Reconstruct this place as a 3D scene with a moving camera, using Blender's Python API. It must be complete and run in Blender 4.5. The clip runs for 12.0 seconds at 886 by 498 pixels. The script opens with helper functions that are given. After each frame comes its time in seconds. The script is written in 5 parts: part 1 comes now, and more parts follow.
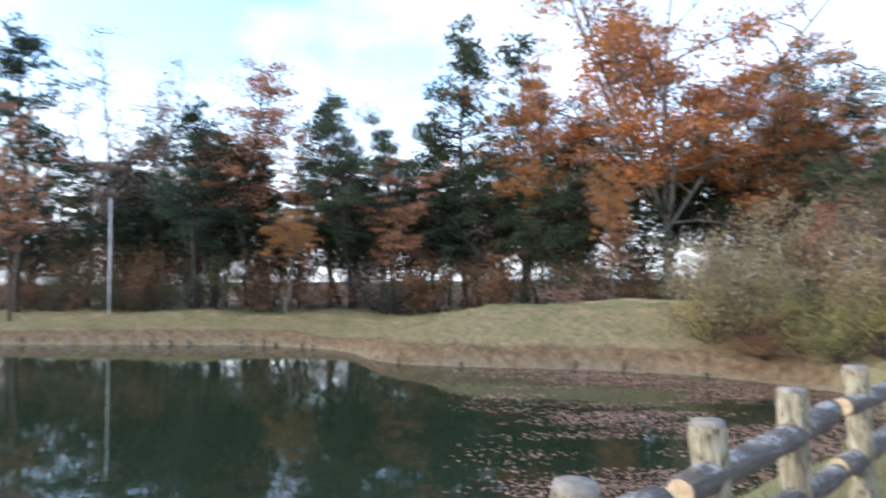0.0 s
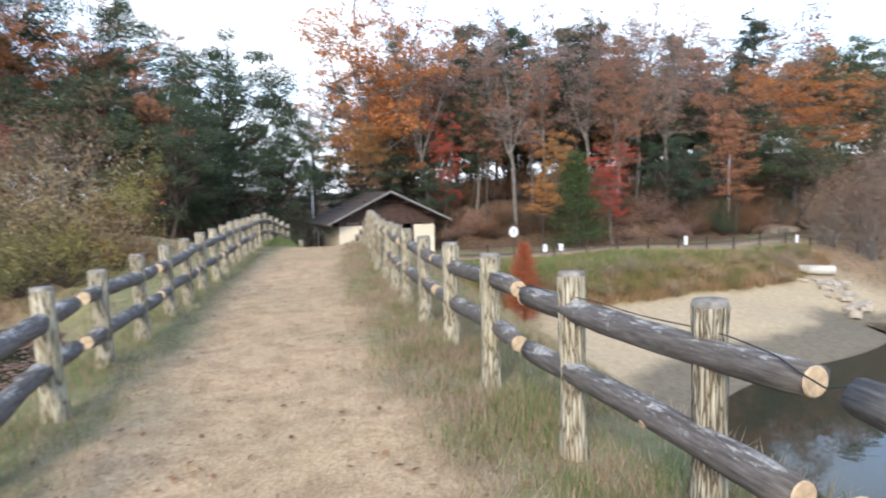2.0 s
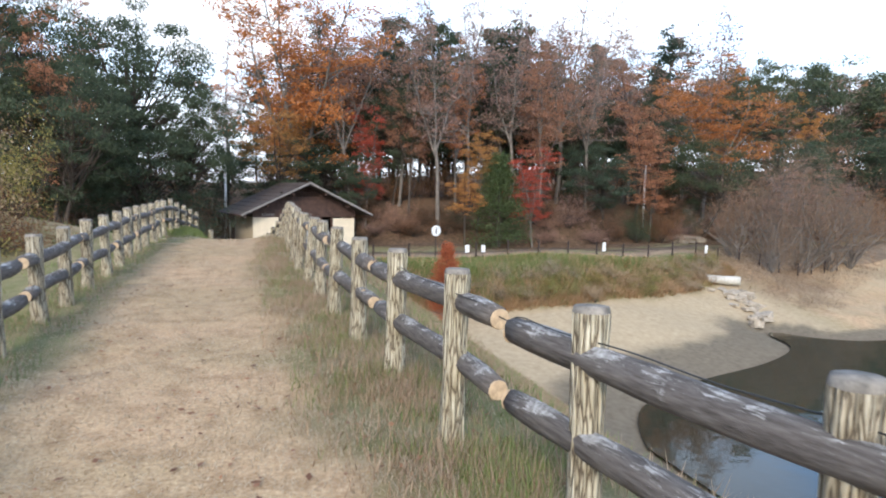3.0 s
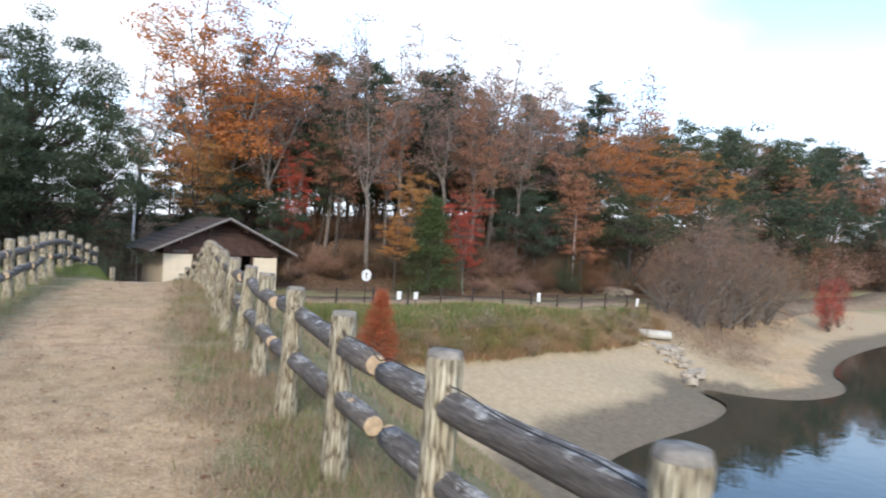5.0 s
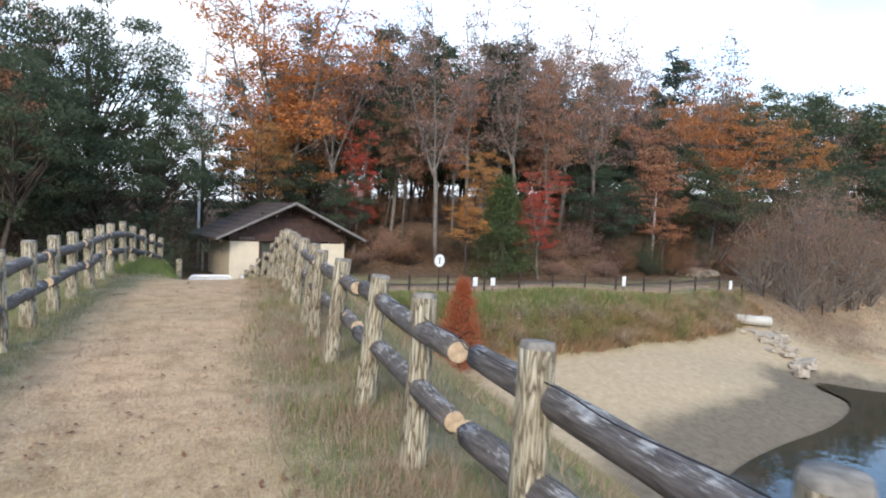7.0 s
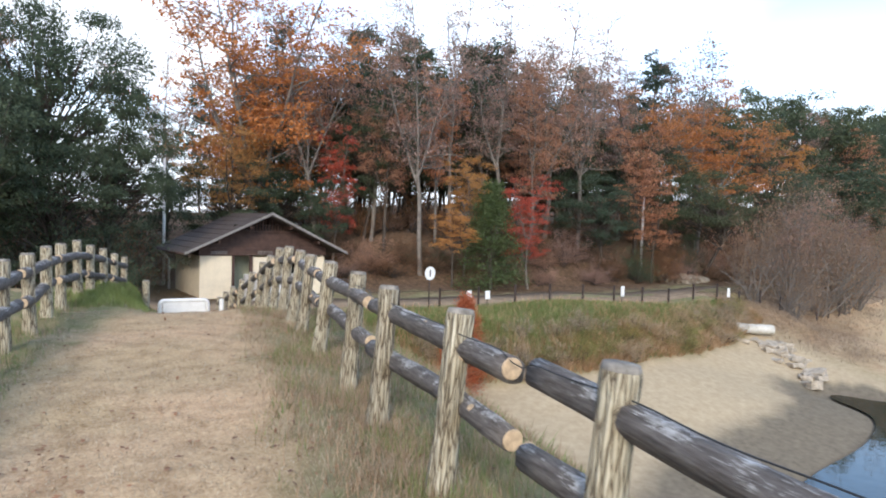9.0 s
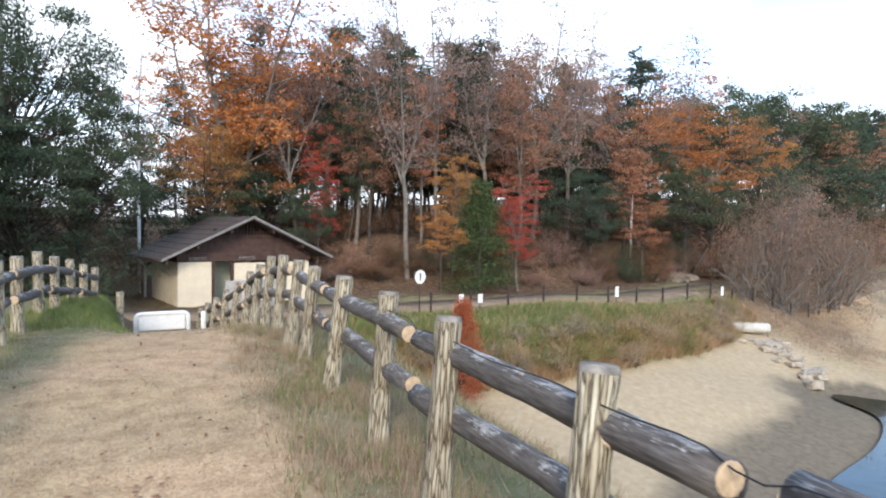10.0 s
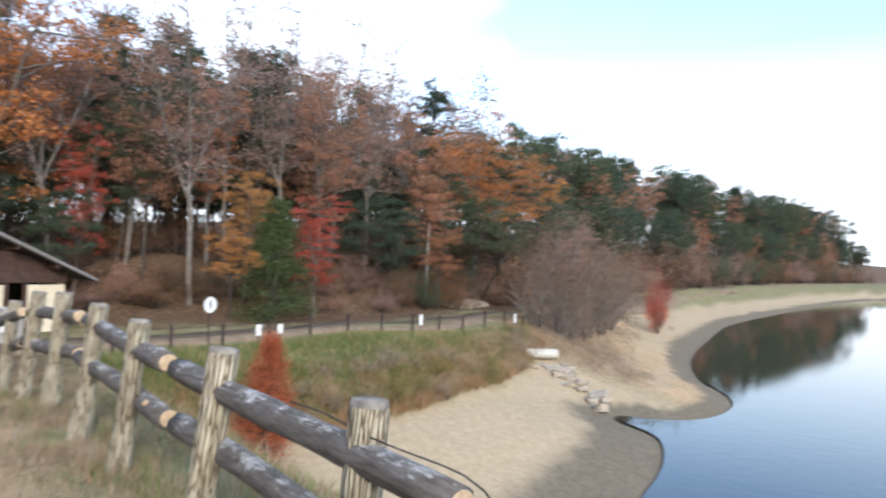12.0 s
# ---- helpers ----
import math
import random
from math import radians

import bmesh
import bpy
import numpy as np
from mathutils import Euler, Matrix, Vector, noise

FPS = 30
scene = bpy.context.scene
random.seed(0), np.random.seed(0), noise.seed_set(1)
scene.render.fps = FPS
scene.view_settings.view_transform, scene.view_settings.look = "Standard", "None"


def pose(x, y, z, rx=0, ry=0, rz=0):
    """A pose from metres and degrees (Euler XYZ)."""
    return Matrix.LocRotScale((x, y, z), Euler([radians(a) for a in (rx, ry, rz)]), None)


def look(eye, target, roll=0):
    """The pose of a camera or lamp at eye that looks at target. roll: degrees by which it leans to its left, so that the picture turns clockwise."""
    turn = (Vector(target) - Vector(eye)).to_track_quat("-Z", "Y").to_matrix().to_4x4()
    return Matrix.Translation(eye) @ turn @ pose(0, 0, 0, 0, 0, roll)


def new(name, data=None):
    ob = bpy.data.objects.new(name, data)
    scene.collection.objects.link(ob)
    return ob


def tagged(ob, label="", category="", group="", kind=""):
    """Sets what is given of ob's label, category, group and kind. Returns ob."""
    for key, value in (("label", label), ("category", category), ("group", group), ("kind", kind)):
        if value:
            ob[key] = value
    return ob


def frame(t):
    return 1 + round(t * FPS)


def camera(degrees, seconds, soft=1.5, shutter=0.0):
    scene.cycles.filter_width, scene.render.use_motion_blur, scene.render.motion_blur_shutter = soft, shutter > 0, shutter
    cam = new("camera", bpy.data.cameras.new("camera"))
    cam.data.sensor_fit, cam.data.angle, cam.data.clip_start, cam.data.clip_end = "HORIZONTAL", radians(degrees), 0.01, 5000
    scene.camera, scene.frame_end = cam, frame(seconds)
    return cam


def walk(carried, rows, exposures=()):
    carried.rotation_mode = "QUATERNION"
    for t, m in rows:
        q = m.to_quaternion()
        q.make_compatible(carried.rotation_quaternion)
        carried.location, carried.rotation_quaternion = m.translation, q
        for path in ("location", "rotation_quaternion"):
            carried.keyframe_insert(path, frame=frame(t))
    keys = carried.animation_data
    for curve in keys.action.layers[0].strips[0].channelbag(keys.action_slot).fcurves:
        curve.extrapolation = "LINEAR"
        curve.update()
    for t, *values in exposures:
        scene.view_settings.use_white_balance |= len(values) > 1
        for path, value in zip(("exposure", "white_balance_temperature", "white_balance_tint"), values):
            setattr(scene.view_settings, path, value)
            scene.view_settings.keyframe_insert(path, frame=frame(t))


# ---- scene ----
cam = camera(68.4, 12.0, soft=2.0, shutter=0.3)
PATH = [
    (0, (-0.044, 1.051, 1.522), (-1.63, 2.264, 1.618), -0.5),
    (0.5, (-0.043, 1.261, 1.475), (-1.236, 2.866, 1.482), -1.0),
    (1, (-0.068, 1.538, 1.478), (-0.721, 3.428, 1.431), 0.3),
    (1.5, (-0.142, 1.848, 1.476), (-0.17, 3.846, 1.376), -0.9),
    (2, (-0.08, 2.348, 1.468), (0.287, 4.307, 1.3), -1.8),
    (2.5, (-0.159, 2.885, 1.472), (0.465, 4.777, 1.294), -0.9),
    (3, (-0.096, 3.497, 1.471), (0.518, 5.392, 1.291), 1.2),
    (3.2, (-0.107, 3.71, 1.455), (0.602, 5.573, 1.286), 2.7),
    (4.8, (-0.088, 5.638, 1.487), (0.842, 7.408, 1.454), 4.0),
    (5, (-0.074, 5.932, 1.495), (0.767, 7.746, 1.456), 3.6),
    (5.5, (-0.123, 6.789, 1.484), (0.647, 8.634, 1.43), 3.2),
    (6, (-0.083, 7.465, 1.497), (0.506, 9.373, 1.4), 2.1),
    (6.5, (-0.132, 8.129, 1.51), (0.534, 10.011, 1.384), 2.6),
    (8.3, (-0.354, 10.893, 1.473), (0.358, 12.762, 1.446), 1.9),
    (8.5, (-0.416, 11.15, 1.476), (0.32, 13.01, 1.434), 1.8),
    (9, (-0.432, 11.842, 1.509), (0.349, 13.682, 1.43), 1.6),
    (9.5, (-0.525, 12.571, 1.52), (0.264, 14.407, 1.434), 1.4),
    (10, (-0.424, 13.263, 1.538), (0.414, 15.078, 1.462), 0.8),
    (10.5, (-0.44, 13.94, 1.567), (0.435, 15.737, 1.5), 0.7),
    (11, (-0.324, 14.753, 1.575), (0.595, 16.529, 1.55), 0.8),
    (11.5, (-0.35, 15.312, 1.584), (0.7, 17.014, 1.561), 1.6),
    (12, (-0.31, 15.843, 1.603), (1.076, 17.285, 1.616), 2.6),
]
EXPOSURES = [(0.0, 0.86), (0.5, 1.05), (1.0, 1.15), (1.5, 0.9), (2.0, 0.78), (2.5, 0.67), (3.2, 0.62), (5.5, 0.5), (9.0, 0.55), (10.5, 0.71), (12.0, 0.66)]
walk(cam, [(t, look(eye, target, roll)) for t, eye, target, roll in PATH], EXPOSURES)
# ---- sky and sun ----
SUN_UP, SUN_TURN = 28.0, 205.0   # degrees above the horizon; azimuth from +y clockwise
world = bpy.data.worlds.new("hazy_sky")
scene.world = world
world.use_nodes = True
wt = world.node_tree
bg = wt.nodes["Background"]
sky = wt.nodes.new("ShaderNodeTexSky")
sky.sky_type, sky.sun_disc = "NISHITA", False
sky.sun_elevation, sky.sun_rotation = radians(SUN_UP), radians(SUN_TURN)
sky.air_density, sky.dust_density, sky.ozone_density = 1.0, 0.8, 2.5
wco = wt.nodes.new("ShaderNodeTexCoord")
wmap = wt.nodes.new("ShaderNodeMapping")
wmap.inputs["Scale"].default_value = (1, 1, 2.2)
clouds = wt.nodes.new("ShaderNodeTexNoise")
clouds.inputs["Scale"].default_value, clouds.inputs["Detail"].default_value = 1.6, 6
wt.links.new(wco.outputs["Generated"], wmap.inputs["Vector"])
wt.links.new(wmap.outputs["Vector"], clouds.inputs["Vector"])
cramp = wt.nodes.new("ShaderNodeValToRGB")
cramp.color_ramp.elements[0].position, cramp.color_ramp.elements[1].position = 0.46, 0.68
wt.links.new(clouds.outputs["Fac"], cramp.inputs["Fac"])
# haze that whitens the sky towards the horizon
sep = wt.nodes.new("ShaderNodeSeparateXYZ")
wt.links.new(wco.outputs["Generated"], sep.inputs["Vector"])
haze = wt.nodes.new("ShaderNodeMapRange")
haze.inputs["From Min"].default_value, haze.inputs["From Max"].default_value = 0.10, 0.30
haze.inputs["To Min"].default_value, haze.inputs["To Max"].default_value = 0.95, 0.0
wt.links.new(sep.outputs["Z"], haze.inputs["Value"])
most = wt.nodes.new("ShaderNodeMath")
most.operation = "MAXIMUM"
wt.links.new(haze.outputs["Result"], most.inputs[0])
wt.links.new(cramp.outputs["Color"], most.inputs[1])
cmix = wt.nodes.new("ShaderNodeMix")
cmix.data_type = "RGBA"
cmix.inputs[7].default_value = (7.25, 7.85, 8.75, 1)
wt.links.new(most.outputs[0], cmix.inputs[0])
clear = wt.nodes.new("ShaderNodeMix")
clear.data_type, clear.blend_type = "RGBA", "MULTIPLY"
clear.inputs[0].default_value, clear.inputs[7].default_value = 1.0, (2.0, 2.1, 2.2, 1)
wt.links.new(sky.outputs["Color"], clear.inputs[6])
wt.links.new(clear.outputs[2], cmix.inputs[6])
wt.links.new(cmix.outputs[2], bg.inputs["Color"])
bg.inputs["Strength"].default_value = 0.15
sun = new("sun", bpy.data.lights.new("sun", "SUN"))
sun.data.energy, sun.data.angle, sun.data.color = 1.8, radians(12), (1.0, 0.88, 0.72)
a, e = radians(SUN_TURN), radians(SUN_UP)
sun.matrix_world = look((math.sin(a) * math.cos(e) * 60, math.cos(a) * math.cos(e) * 60, math.sin(e) * 60), (0, 0, 0))


# ---- materials ----
def material(name, rough=0.8, spec=0.3):
    m = bpy.data.materials.new(name)
    m.use_nodes = True
    nt = m.node_tree
    b = nt.nodes["Principled BSDF"]
    b.inputs["Roughness"].default_value = rough
    b.inputs["Specular IOR Level"].default_value = spec
    return m, nt, b


def node(nt, kind, **values):
    n = nt.nodes.new(kind)
    for key, value in values.items():
        n.inputs[key].default_value = value
    return n


def noise_tex(nt, scale, detail=4.0, rough=0.6, stretch=None, space="Object"):
    co = nt.nodes.new("ShaderNodeTexCoord")
    n = node(nt, "ShaderNodeTexNoise", Scale=scale, Detail=detail, Roughness=rough)
    if stretch:
        mp = node(nt, "ShaderNodeMapping", Scale=stretch)
        nt.links.new(co.outputs[space], mp.inputs["Vector"])
        nt.links.new(mp.outputs["Vector"], n.inputs["Vector"])
    else:
        nt.links.new(co.outputs[space], n.inputs["Vector"])
    return n.outputs["Fac"]


def ramp(nt, fac, *stops):
    r = nt.nodes.new("ShaderNodeValToRGB")
    els = r.color_ramp.elements
    while len(els) < len(stops):
        els.new(0.5)
    for e, (p, c) in zip(els, stops):
        e.position, e.color = p, (*c, 1) if len(c) == 3 else c
    nt.links.new(fac, r.inputs["Fac"])
    return r.outputs["Color"]


def mix(nt, fac, a, b, how="MIX"):
    n = nt.nodes.new("ShaderNodeMix")
    n.data_type, n.blend_type = "RGBA", how
    for sock, v in ((n.inputs[0], fac), (n.inputs[6], a), (n.inputs[7], b)):
        if hasattr(v, "is_output"):
            nt.links.new(v, sock)
        elif isinstance(v, tuple):
            sock.default_value = (*v, 1)
        else:
            sock.default_value = v
    return n.outputs[2]


def bump(nt, b, fac, strength=0.4, distance=0.01):
    n = node(nt, "ShaderNodeBump", Strength=strength, Distance=distance)
    nt.links.new(fac, n.inputs["Height"])
    nt.links.new(n.outputs["Normal"], b.inputs["Normal"])


def plain(name, color, rough=0.7, scale=6.0, amount=0.35, metal=0.0, relief=0.2, spec=0.3):
    """A worn even surface: two scales of noise round one colour."""
    m, nt, b = material(name, rough, spec)
    dark = tuple(c * (1 - amount) for c in color)
    light = tuple(min(1, c * (1 + amount * 0.5)) for c in color)
    big = ramp(nt, noise_tex(nt, scale, 5), (0.3, dark), (0.7, light))
    fine = ramp(nt, noise_tex(nt, scale * 9, 3), (0.35, (0.75, 0.75, 0.75)), (0.65, (1, 1, 1)))
    nt.links.new(mix(nt, 0.6, big, fine, "MULTIPLY"), b.inputs["Base Color"])
    b.inputs["Metallic"].default_value = metal
    bump(nt, b, noise_tex(nt, scale * 9, 3), relief, 0.01)
    return m


def leafy(name, dark, light, shine=0.25):
    """Leaves that differ one by one and tree by tree, and let some light through."""
    m, nt, b = material(name, 0.6, shine)
    geo, info = nt.nodes.new("ShaderNodeNewGeometry"), nt.nodes.new("ShaderNodeObjectInfo")
    c = ramp(nt, geo.outputs["Random Per Island"], (0.0, dark), (1.0, light))
    tint = ramp(nt, info.outputs["Random"], (0.0, (0.78, 0.86, 0.95)), (0.5, (1, 1, 1)), (1.0, (1.2, 1.05, 0.85)))
    c = mix(nt, 0.8, c, tint, "MULTIPLY")
    nt.links.new(c, b.inputs["Base Color"])
    tr = nt.nodes.new("ShaderNodeBsdfTranslucent")
    nt.links.new(c, tr.inputs["Color"])
    mx = nt.nodes.new("ShaderNodeMixShader")
    mx.inputs[0].default_value = 0.3
    nt.links.new(b.outputs[0], mx.inputs[1])
    nt.links.new(tr.outputs[0], mx.inputs[2])
    nt.links.new(mx.outputs[0], nt.nodes["Material Output"].inputs["Surface"])
    return m


LEAVES = {
    "orange": leafy("orange_leaves", (0.30, 0.11, 0.035), (0.60, 0.25, 0.085)),
    "amber": leafy("amber_leaves", (0.34, 0.15, 0.045), (0.58, 0.29, 0.095)),
    "rust": leafy("rust_leaves", (0.25, 0.118, 0.07), (0.53, 0.25, 0.135)),
    "maple": leafy("red_leaves", (0.26, 0.045, 0.035), (0.52, 0.125, 0.085)),
    "green": leafy("evergreen_leaves", (0.036, 0.054, 0.033), (0.108, 0.138, 0.078)),
    "needle": leafy("pine_needles", (0.03, 0.052, 0.036), (0.085, 0.115, 0.07)),
    "fir": leafy("young_fir_needles", (0.05, 0.085, 0.036), (0.135, 0.19, 0.085)),
    "brush": leafy("withered_leaves", (0.14, 0.092, 0.06), (0.29, 0.195, 0.13)),
    "thicket": leafy("undergrowth_leaves", (0.10, 0.058, 0.034), (0.26, 0.145, 0.08)),
    "straw": leafy("withered_tussock", (0.27, 0.20, 0.125), (0.50, 0.39, 0.26)),
    "tan": leafy("tan_leaves", (0.20, 0.15, 0.085), (0.44, 0.34, 0.20)),
    "olive": leafy("yellowing_leaves", (0.14, 0.13, 0.045), (0.36, 0.32, 0.11)),
    "pinkish": leafy("last_brown_leaves", (0.21, 0.13, 0.105), (0.42, 0.265, 0.205)),
    "cypress": leafy("rusty_needles", (0.28, 0.078, 0.04), (0.52, 0.17, 0.075)),
}
M_TRUNK = plain("tree_bark", (0.085, 0.068, 0.055), 0.9, 5, 0.5)
M_PALE_TRUNK = plain("pale_tree_bark", (0.20, 0.175, 0.15), 0.9, 5, 0.4)


def bark_post():
    """Cast posts: cream plates of bark parted by thin dark fissures that run up."""
    m, nt, b = material("cast_bark_post", 0.75)
    co = nt.nodes.new("ShaderNodeTexCoord")
    info = nt.nodes.new("ShaderNodeObjectInfo")
    mp = node(nt, "ShaderNodeMapping", Scale=(46, 46, 4.2))
    nt.links.new(co.outputs["Object"], mp.inputs["Vector"])
    warp = node(nt, "ShaderNodeTexNoise", Scale=0.9, Detail=3.0)
    nt.links.new(mp.outputs["Vector"], warp.inputs["Vector"])
    add = nt.nodes.new("ShaderNodeVectorMath")
    add.operation = "MULTIPLY_ADD"
    add.inputs[1].default_value = (1.3, 1.3, 1.3)
    nt.links.new(warp.outputs["Color"], add.inputs[0])
    nt.links.new(mp.outputs["Vector"], add.inputs[2])
    cell = nt.nodes.new("ShaderNodeTexVoronoi")
    cell.feature = "DISTANCE_TO_EDGE"
    cell.inputs["Scale"].default_value = 1.0
    nt.links.new(add.outputs[0], cell.inputs["Vector"])
    crack = ramp(nt, cell.outputs["Distance"], (0.015, (0.12, 0.095, 0.065)), (0.07, (0.36, 0.305, 0.215)), (0.15, (0.58, 0.52, 0.39)), (0.5, (0.68, 0.63, 0.50)))
    grain = ramp(nt, noise_tex(nt, 1.0, 3, 0.6, (60, 60, 8)), (0.35, (0.72, 0.70, 0.66)), (0.6, (1, 1, 1)))
    stain = ramp(nt, noise_tex(nt, 4.0, 5), (0.35, (0.62, 0.58, 0.52)), (0.6, (1, 1, 1)))
    each = ramp(nt, info.outputs["Random"], (0.0, (0.82, 0.80, 0.78)), (1.0, (1.05, 1.04, 1.0)))
    c = mix(nt, 0.7, mix(nt, 0.8, crack, grain, "MULTIPLY"), stain, "MULTIPLY")
    nt.links.new(mix(nt, 1.0, c, each, "MULTIPLY"), b.inputs["Base Color"])
    bump(nt, b, ramp(nt, cell.outputs["Distance"], (0.0, (0, 0, 0)), (0.3, (1, 1, 1))), 0.9, 0.012)
    return m


def log_rail():
    """Grey-brown painted log rails with the paint flaking off along the grain."""
    m, nt, b = material("grey_log_rail", 0.75, 0.2)
    grain = noise_tex(nt, 1.0, 5, 0.65, (55, 6, 55))
    c = ramp(nt, grain, (0.3, (0.054, 0.046, 0.040)), (0.55, (0.132, 0.115, 0.102)), (0.8, (0.22, 0.198, 0.178)))
    patch = noise_tex(nt, 3.2, 4, 0.6)
    streak = noise_tex(nt, 1.0, 5, 0.75, (70, 9, 70))
    both = mix(nt, 0.5, patch, streak)
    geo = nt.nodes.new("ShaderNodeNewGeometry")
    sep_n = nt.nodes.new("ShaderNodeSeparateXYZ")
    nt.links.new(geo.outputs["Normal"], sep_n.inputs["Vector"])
    # faces that turn up take pale flakes more readily
    upward = ramp(nt, sep_n.outputs["Z"], (0.0, (0.0, 0.0, 0.0)), (0.9, (0.10, 0.10, 0.10)))
    worn = mix(nt, 1.0, both, upward, "ADD")
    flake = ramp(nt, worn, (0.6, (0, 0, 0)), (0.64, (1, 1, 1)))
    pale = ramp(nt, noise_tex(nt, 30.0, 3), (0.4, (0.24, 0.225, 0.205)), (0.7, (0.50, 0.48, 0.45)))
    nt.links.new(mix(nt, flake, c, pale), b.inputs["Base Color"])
    bump(nt, b, mix(nt, 0.5, grain, streak), 0.8, 0.012)
    return m


M_POST, M_RAIL = bark_post(), log_rail()
M_TOP = plain("weathered_post_top", (0.27, 0.24, 0.20), 0.85, 14, 0.6)
M_CUT = plain("ochre_cut_wood", (0.55, 0.40, 0.25), 0.7, 22, 0.35)
M_WIRE = plain("black_wire", (0.03, 0.03, 0.03), 0.5)
M_CREAM = plain("cream_wall_plaster", (0.72, 0.62, 0.46), 0.8, 2.0, 0.10, relief=0.1)
M_BROWN = plain("dark_brown_boards", (0.075, 0.042, 0.032), 0.7, 3, 0.4)
M_ROOF = plain("grey_brown_roof_sheet", (0.078, 0.060, 0.052), 0.8, 2.5, 0.35)
M_EDGE = plain("pale_roof_edge", (0.23, 0.21, 0.195), 0.6, 5, 0.3)
# near-black colour standing in for shade behind the door and gable openings
M_SHADE = plain("near_black_shade", (0.03, 0.026, 0.022), 0.8)
M_GREENISH = plain("pale_green_plaster", (0.52, 0.53, 0.38), 0.8, 2.0, 0.12)
M_CONCRETE = plain("bare_concrete", (0.42, 0.39, 0.35), 0.85, 5, 0.3)
M_WHITE = plain("white_paint", (0.80, 0.79, 0.76), 0.5, 5, 0.08)
M_RUSTY = plain("brown_steel_post", (0.05, 0.035, 0.03), 0.6, 8, 0.4)
M_PIPE = plain("weathered_plastic_pipe", (0.56, 0.53, 0.46), 0.6, 5, 0.25)
M_ROCK = plain("broken_concrete_rock", (0.42, 0.36, 0.28), 0.9, 4, 0.4, relief=0.6)
M_ASPHALT = plain("worn_lane", (0.26, 0.195, 0.135), 0.97, 1.2, 0.3, spec=0.03)
M_SOIL = plain("pale_cut_soil", (0.27, 0.225, 0.165), 0.95, 2, 0.35)
M_GALV = plain("galvanised_pole", (0.55, 0.54, 0.52), 0.45, 5, 0.1)
M_STRAW = leafy("straw_blades", (0.36, 0.27, 0.17), (0.60, 0.48, 0.33))
M_BLADE = leafy("green_blades", (0.105, 0.15, 0.045), (0.235, 0.29, 0.11))
M_REED = leafy("withered_reeds", (0.26, 0.175, 0.11), (0.46, 0.335, 0.22))
M_DULL = leafy("dull_bank_grass", (0.11, 0.085, 0.052), (0.25, 0.20, 0.12))
M_LITTER = leafy("fallen_leaves", (0.13, 0.06, 0.035), (0.38, 0.20, 0.11))
M_FLOAT = leafy("floating_leaves", (0.16, 0.09, 0.07), (0.40, 0.25, 0.19))


def ground_material():
    """Turf, straw, sand, mud and leaf mould, laid out by the zones stored on the sheet."""
    m, nt, b = material("ground_cover", 0.95, 0.15)

    def zone(name):
        a = nt.nodes.new("ShaderNodeAttribute")
        a.attribute_name = name
        return a.outputs["Fac"]

    fine, mid, big = noise_tex(nt, 38, 4, 0.7), noise_tex(nt, 3.5, 6, 0.65), noise_tex(nt, 0.45, 5)
    straw = ramp(nt, fine, (0.25, (0.27, 0.172, 0.098)), (0.5, (0.485, 0.342, 0.21)), (0.75, (0.645, 0.485, 0.318)))
    straw = mix(nt, 0.55, straw, ramp(nt, mid, (0.38, (0.56, 0.50, 0.44)), (0.55, (1.05, 1.03, 1.0))), "MULTIPLY")
    straw = mix(nt, 0.5, straw, ramp(nt, big, (0.4, (0.80, 0.84, 0.72)), (0.6, (1.08, 1.02, 0.96))), "MULTIPLY")
    turf = ramp(nt, fine, (0.25, (0.085, 0.085, 0.035)), (0.55, (0.155, 0.17, 0.068)), (0.8, (0.29, 0.25, 0.14)))
    dry = ramp(nt, mid, (0.35, (0.15, 0.14, 0.06)), (0.55, (0.29, 0.225, 0.14)), (0.7, (0.36, 0.275, 0.175)))
    turf = mix(nt, ramp(nt, big, (0.35, (0.25, 0.25, 0.25)), (0.65, (0.75, 0.75, 0.75))), turf, dry)
    sand = ramp(nt, mid, (0.3, (0.36, 0.272, 0.166)), (0.7, (0.48, 0.38, 0.245)))
    sand = mix(nt, 0.4, sand, ramp(nt, fine, (0.3, (0.75, 0.73, 0.7)), (0.6, (1, 1, 1))), "MULTIPLY")
    mud = ramp(nt, mid, (0.3, (0.135, 0.108, 0.073)), (0.7, (0.21, 0.172, 0.12)))
    mould = ramp(nt, mid, (0.3, (0.045, 0.03, 0.02)), (0.5, (0.12, 0.075, 0.045)), (0.7, (0.20, 0.13, 0.08)))
    c = mix(nt, zone("straw"), turf, straw)
    c = mix(nt, zone("mould"), c, mould)
    c = mix(nt, zone("sand"), c, sand)
    c = mix(nt, zone("mud"), c, mud)
    nt.links.new(c, b.inputs["Base Color"])
    smooth_sand = ramp(nt, zone("sand"), (0.2, (1, 1, 1)), (0.9, (0.25, 0.25, 0.25)))
    bump(nt, b, mix(nt, 1.0, mix(nt, 0.5, fine, mid), smooth_sand, "MULTIPLY"), 0.5, 0.03)
    return m


def water_material(name, color, ripple):
    m, nt, b = material(name, 0.03, 0.5)
    b.inputs["IOR"].default_value = 1.36
    b.inputs["Roughness"].default_value = 0.012 + ripple * 0.06
    c = ramp(nt, noise_tex(nt, 0.15, 3), (0.3, color), (0.7, tuple(v * 1.35 for v in color)))
    nt.links.new(c, b.inputs["Base Color"])
    w1 = noise_tex(nt, 1.6, 3, 0.5, (1, 1, 1))
    bump(nt, b, w1, ripple, 0.03)
    return m


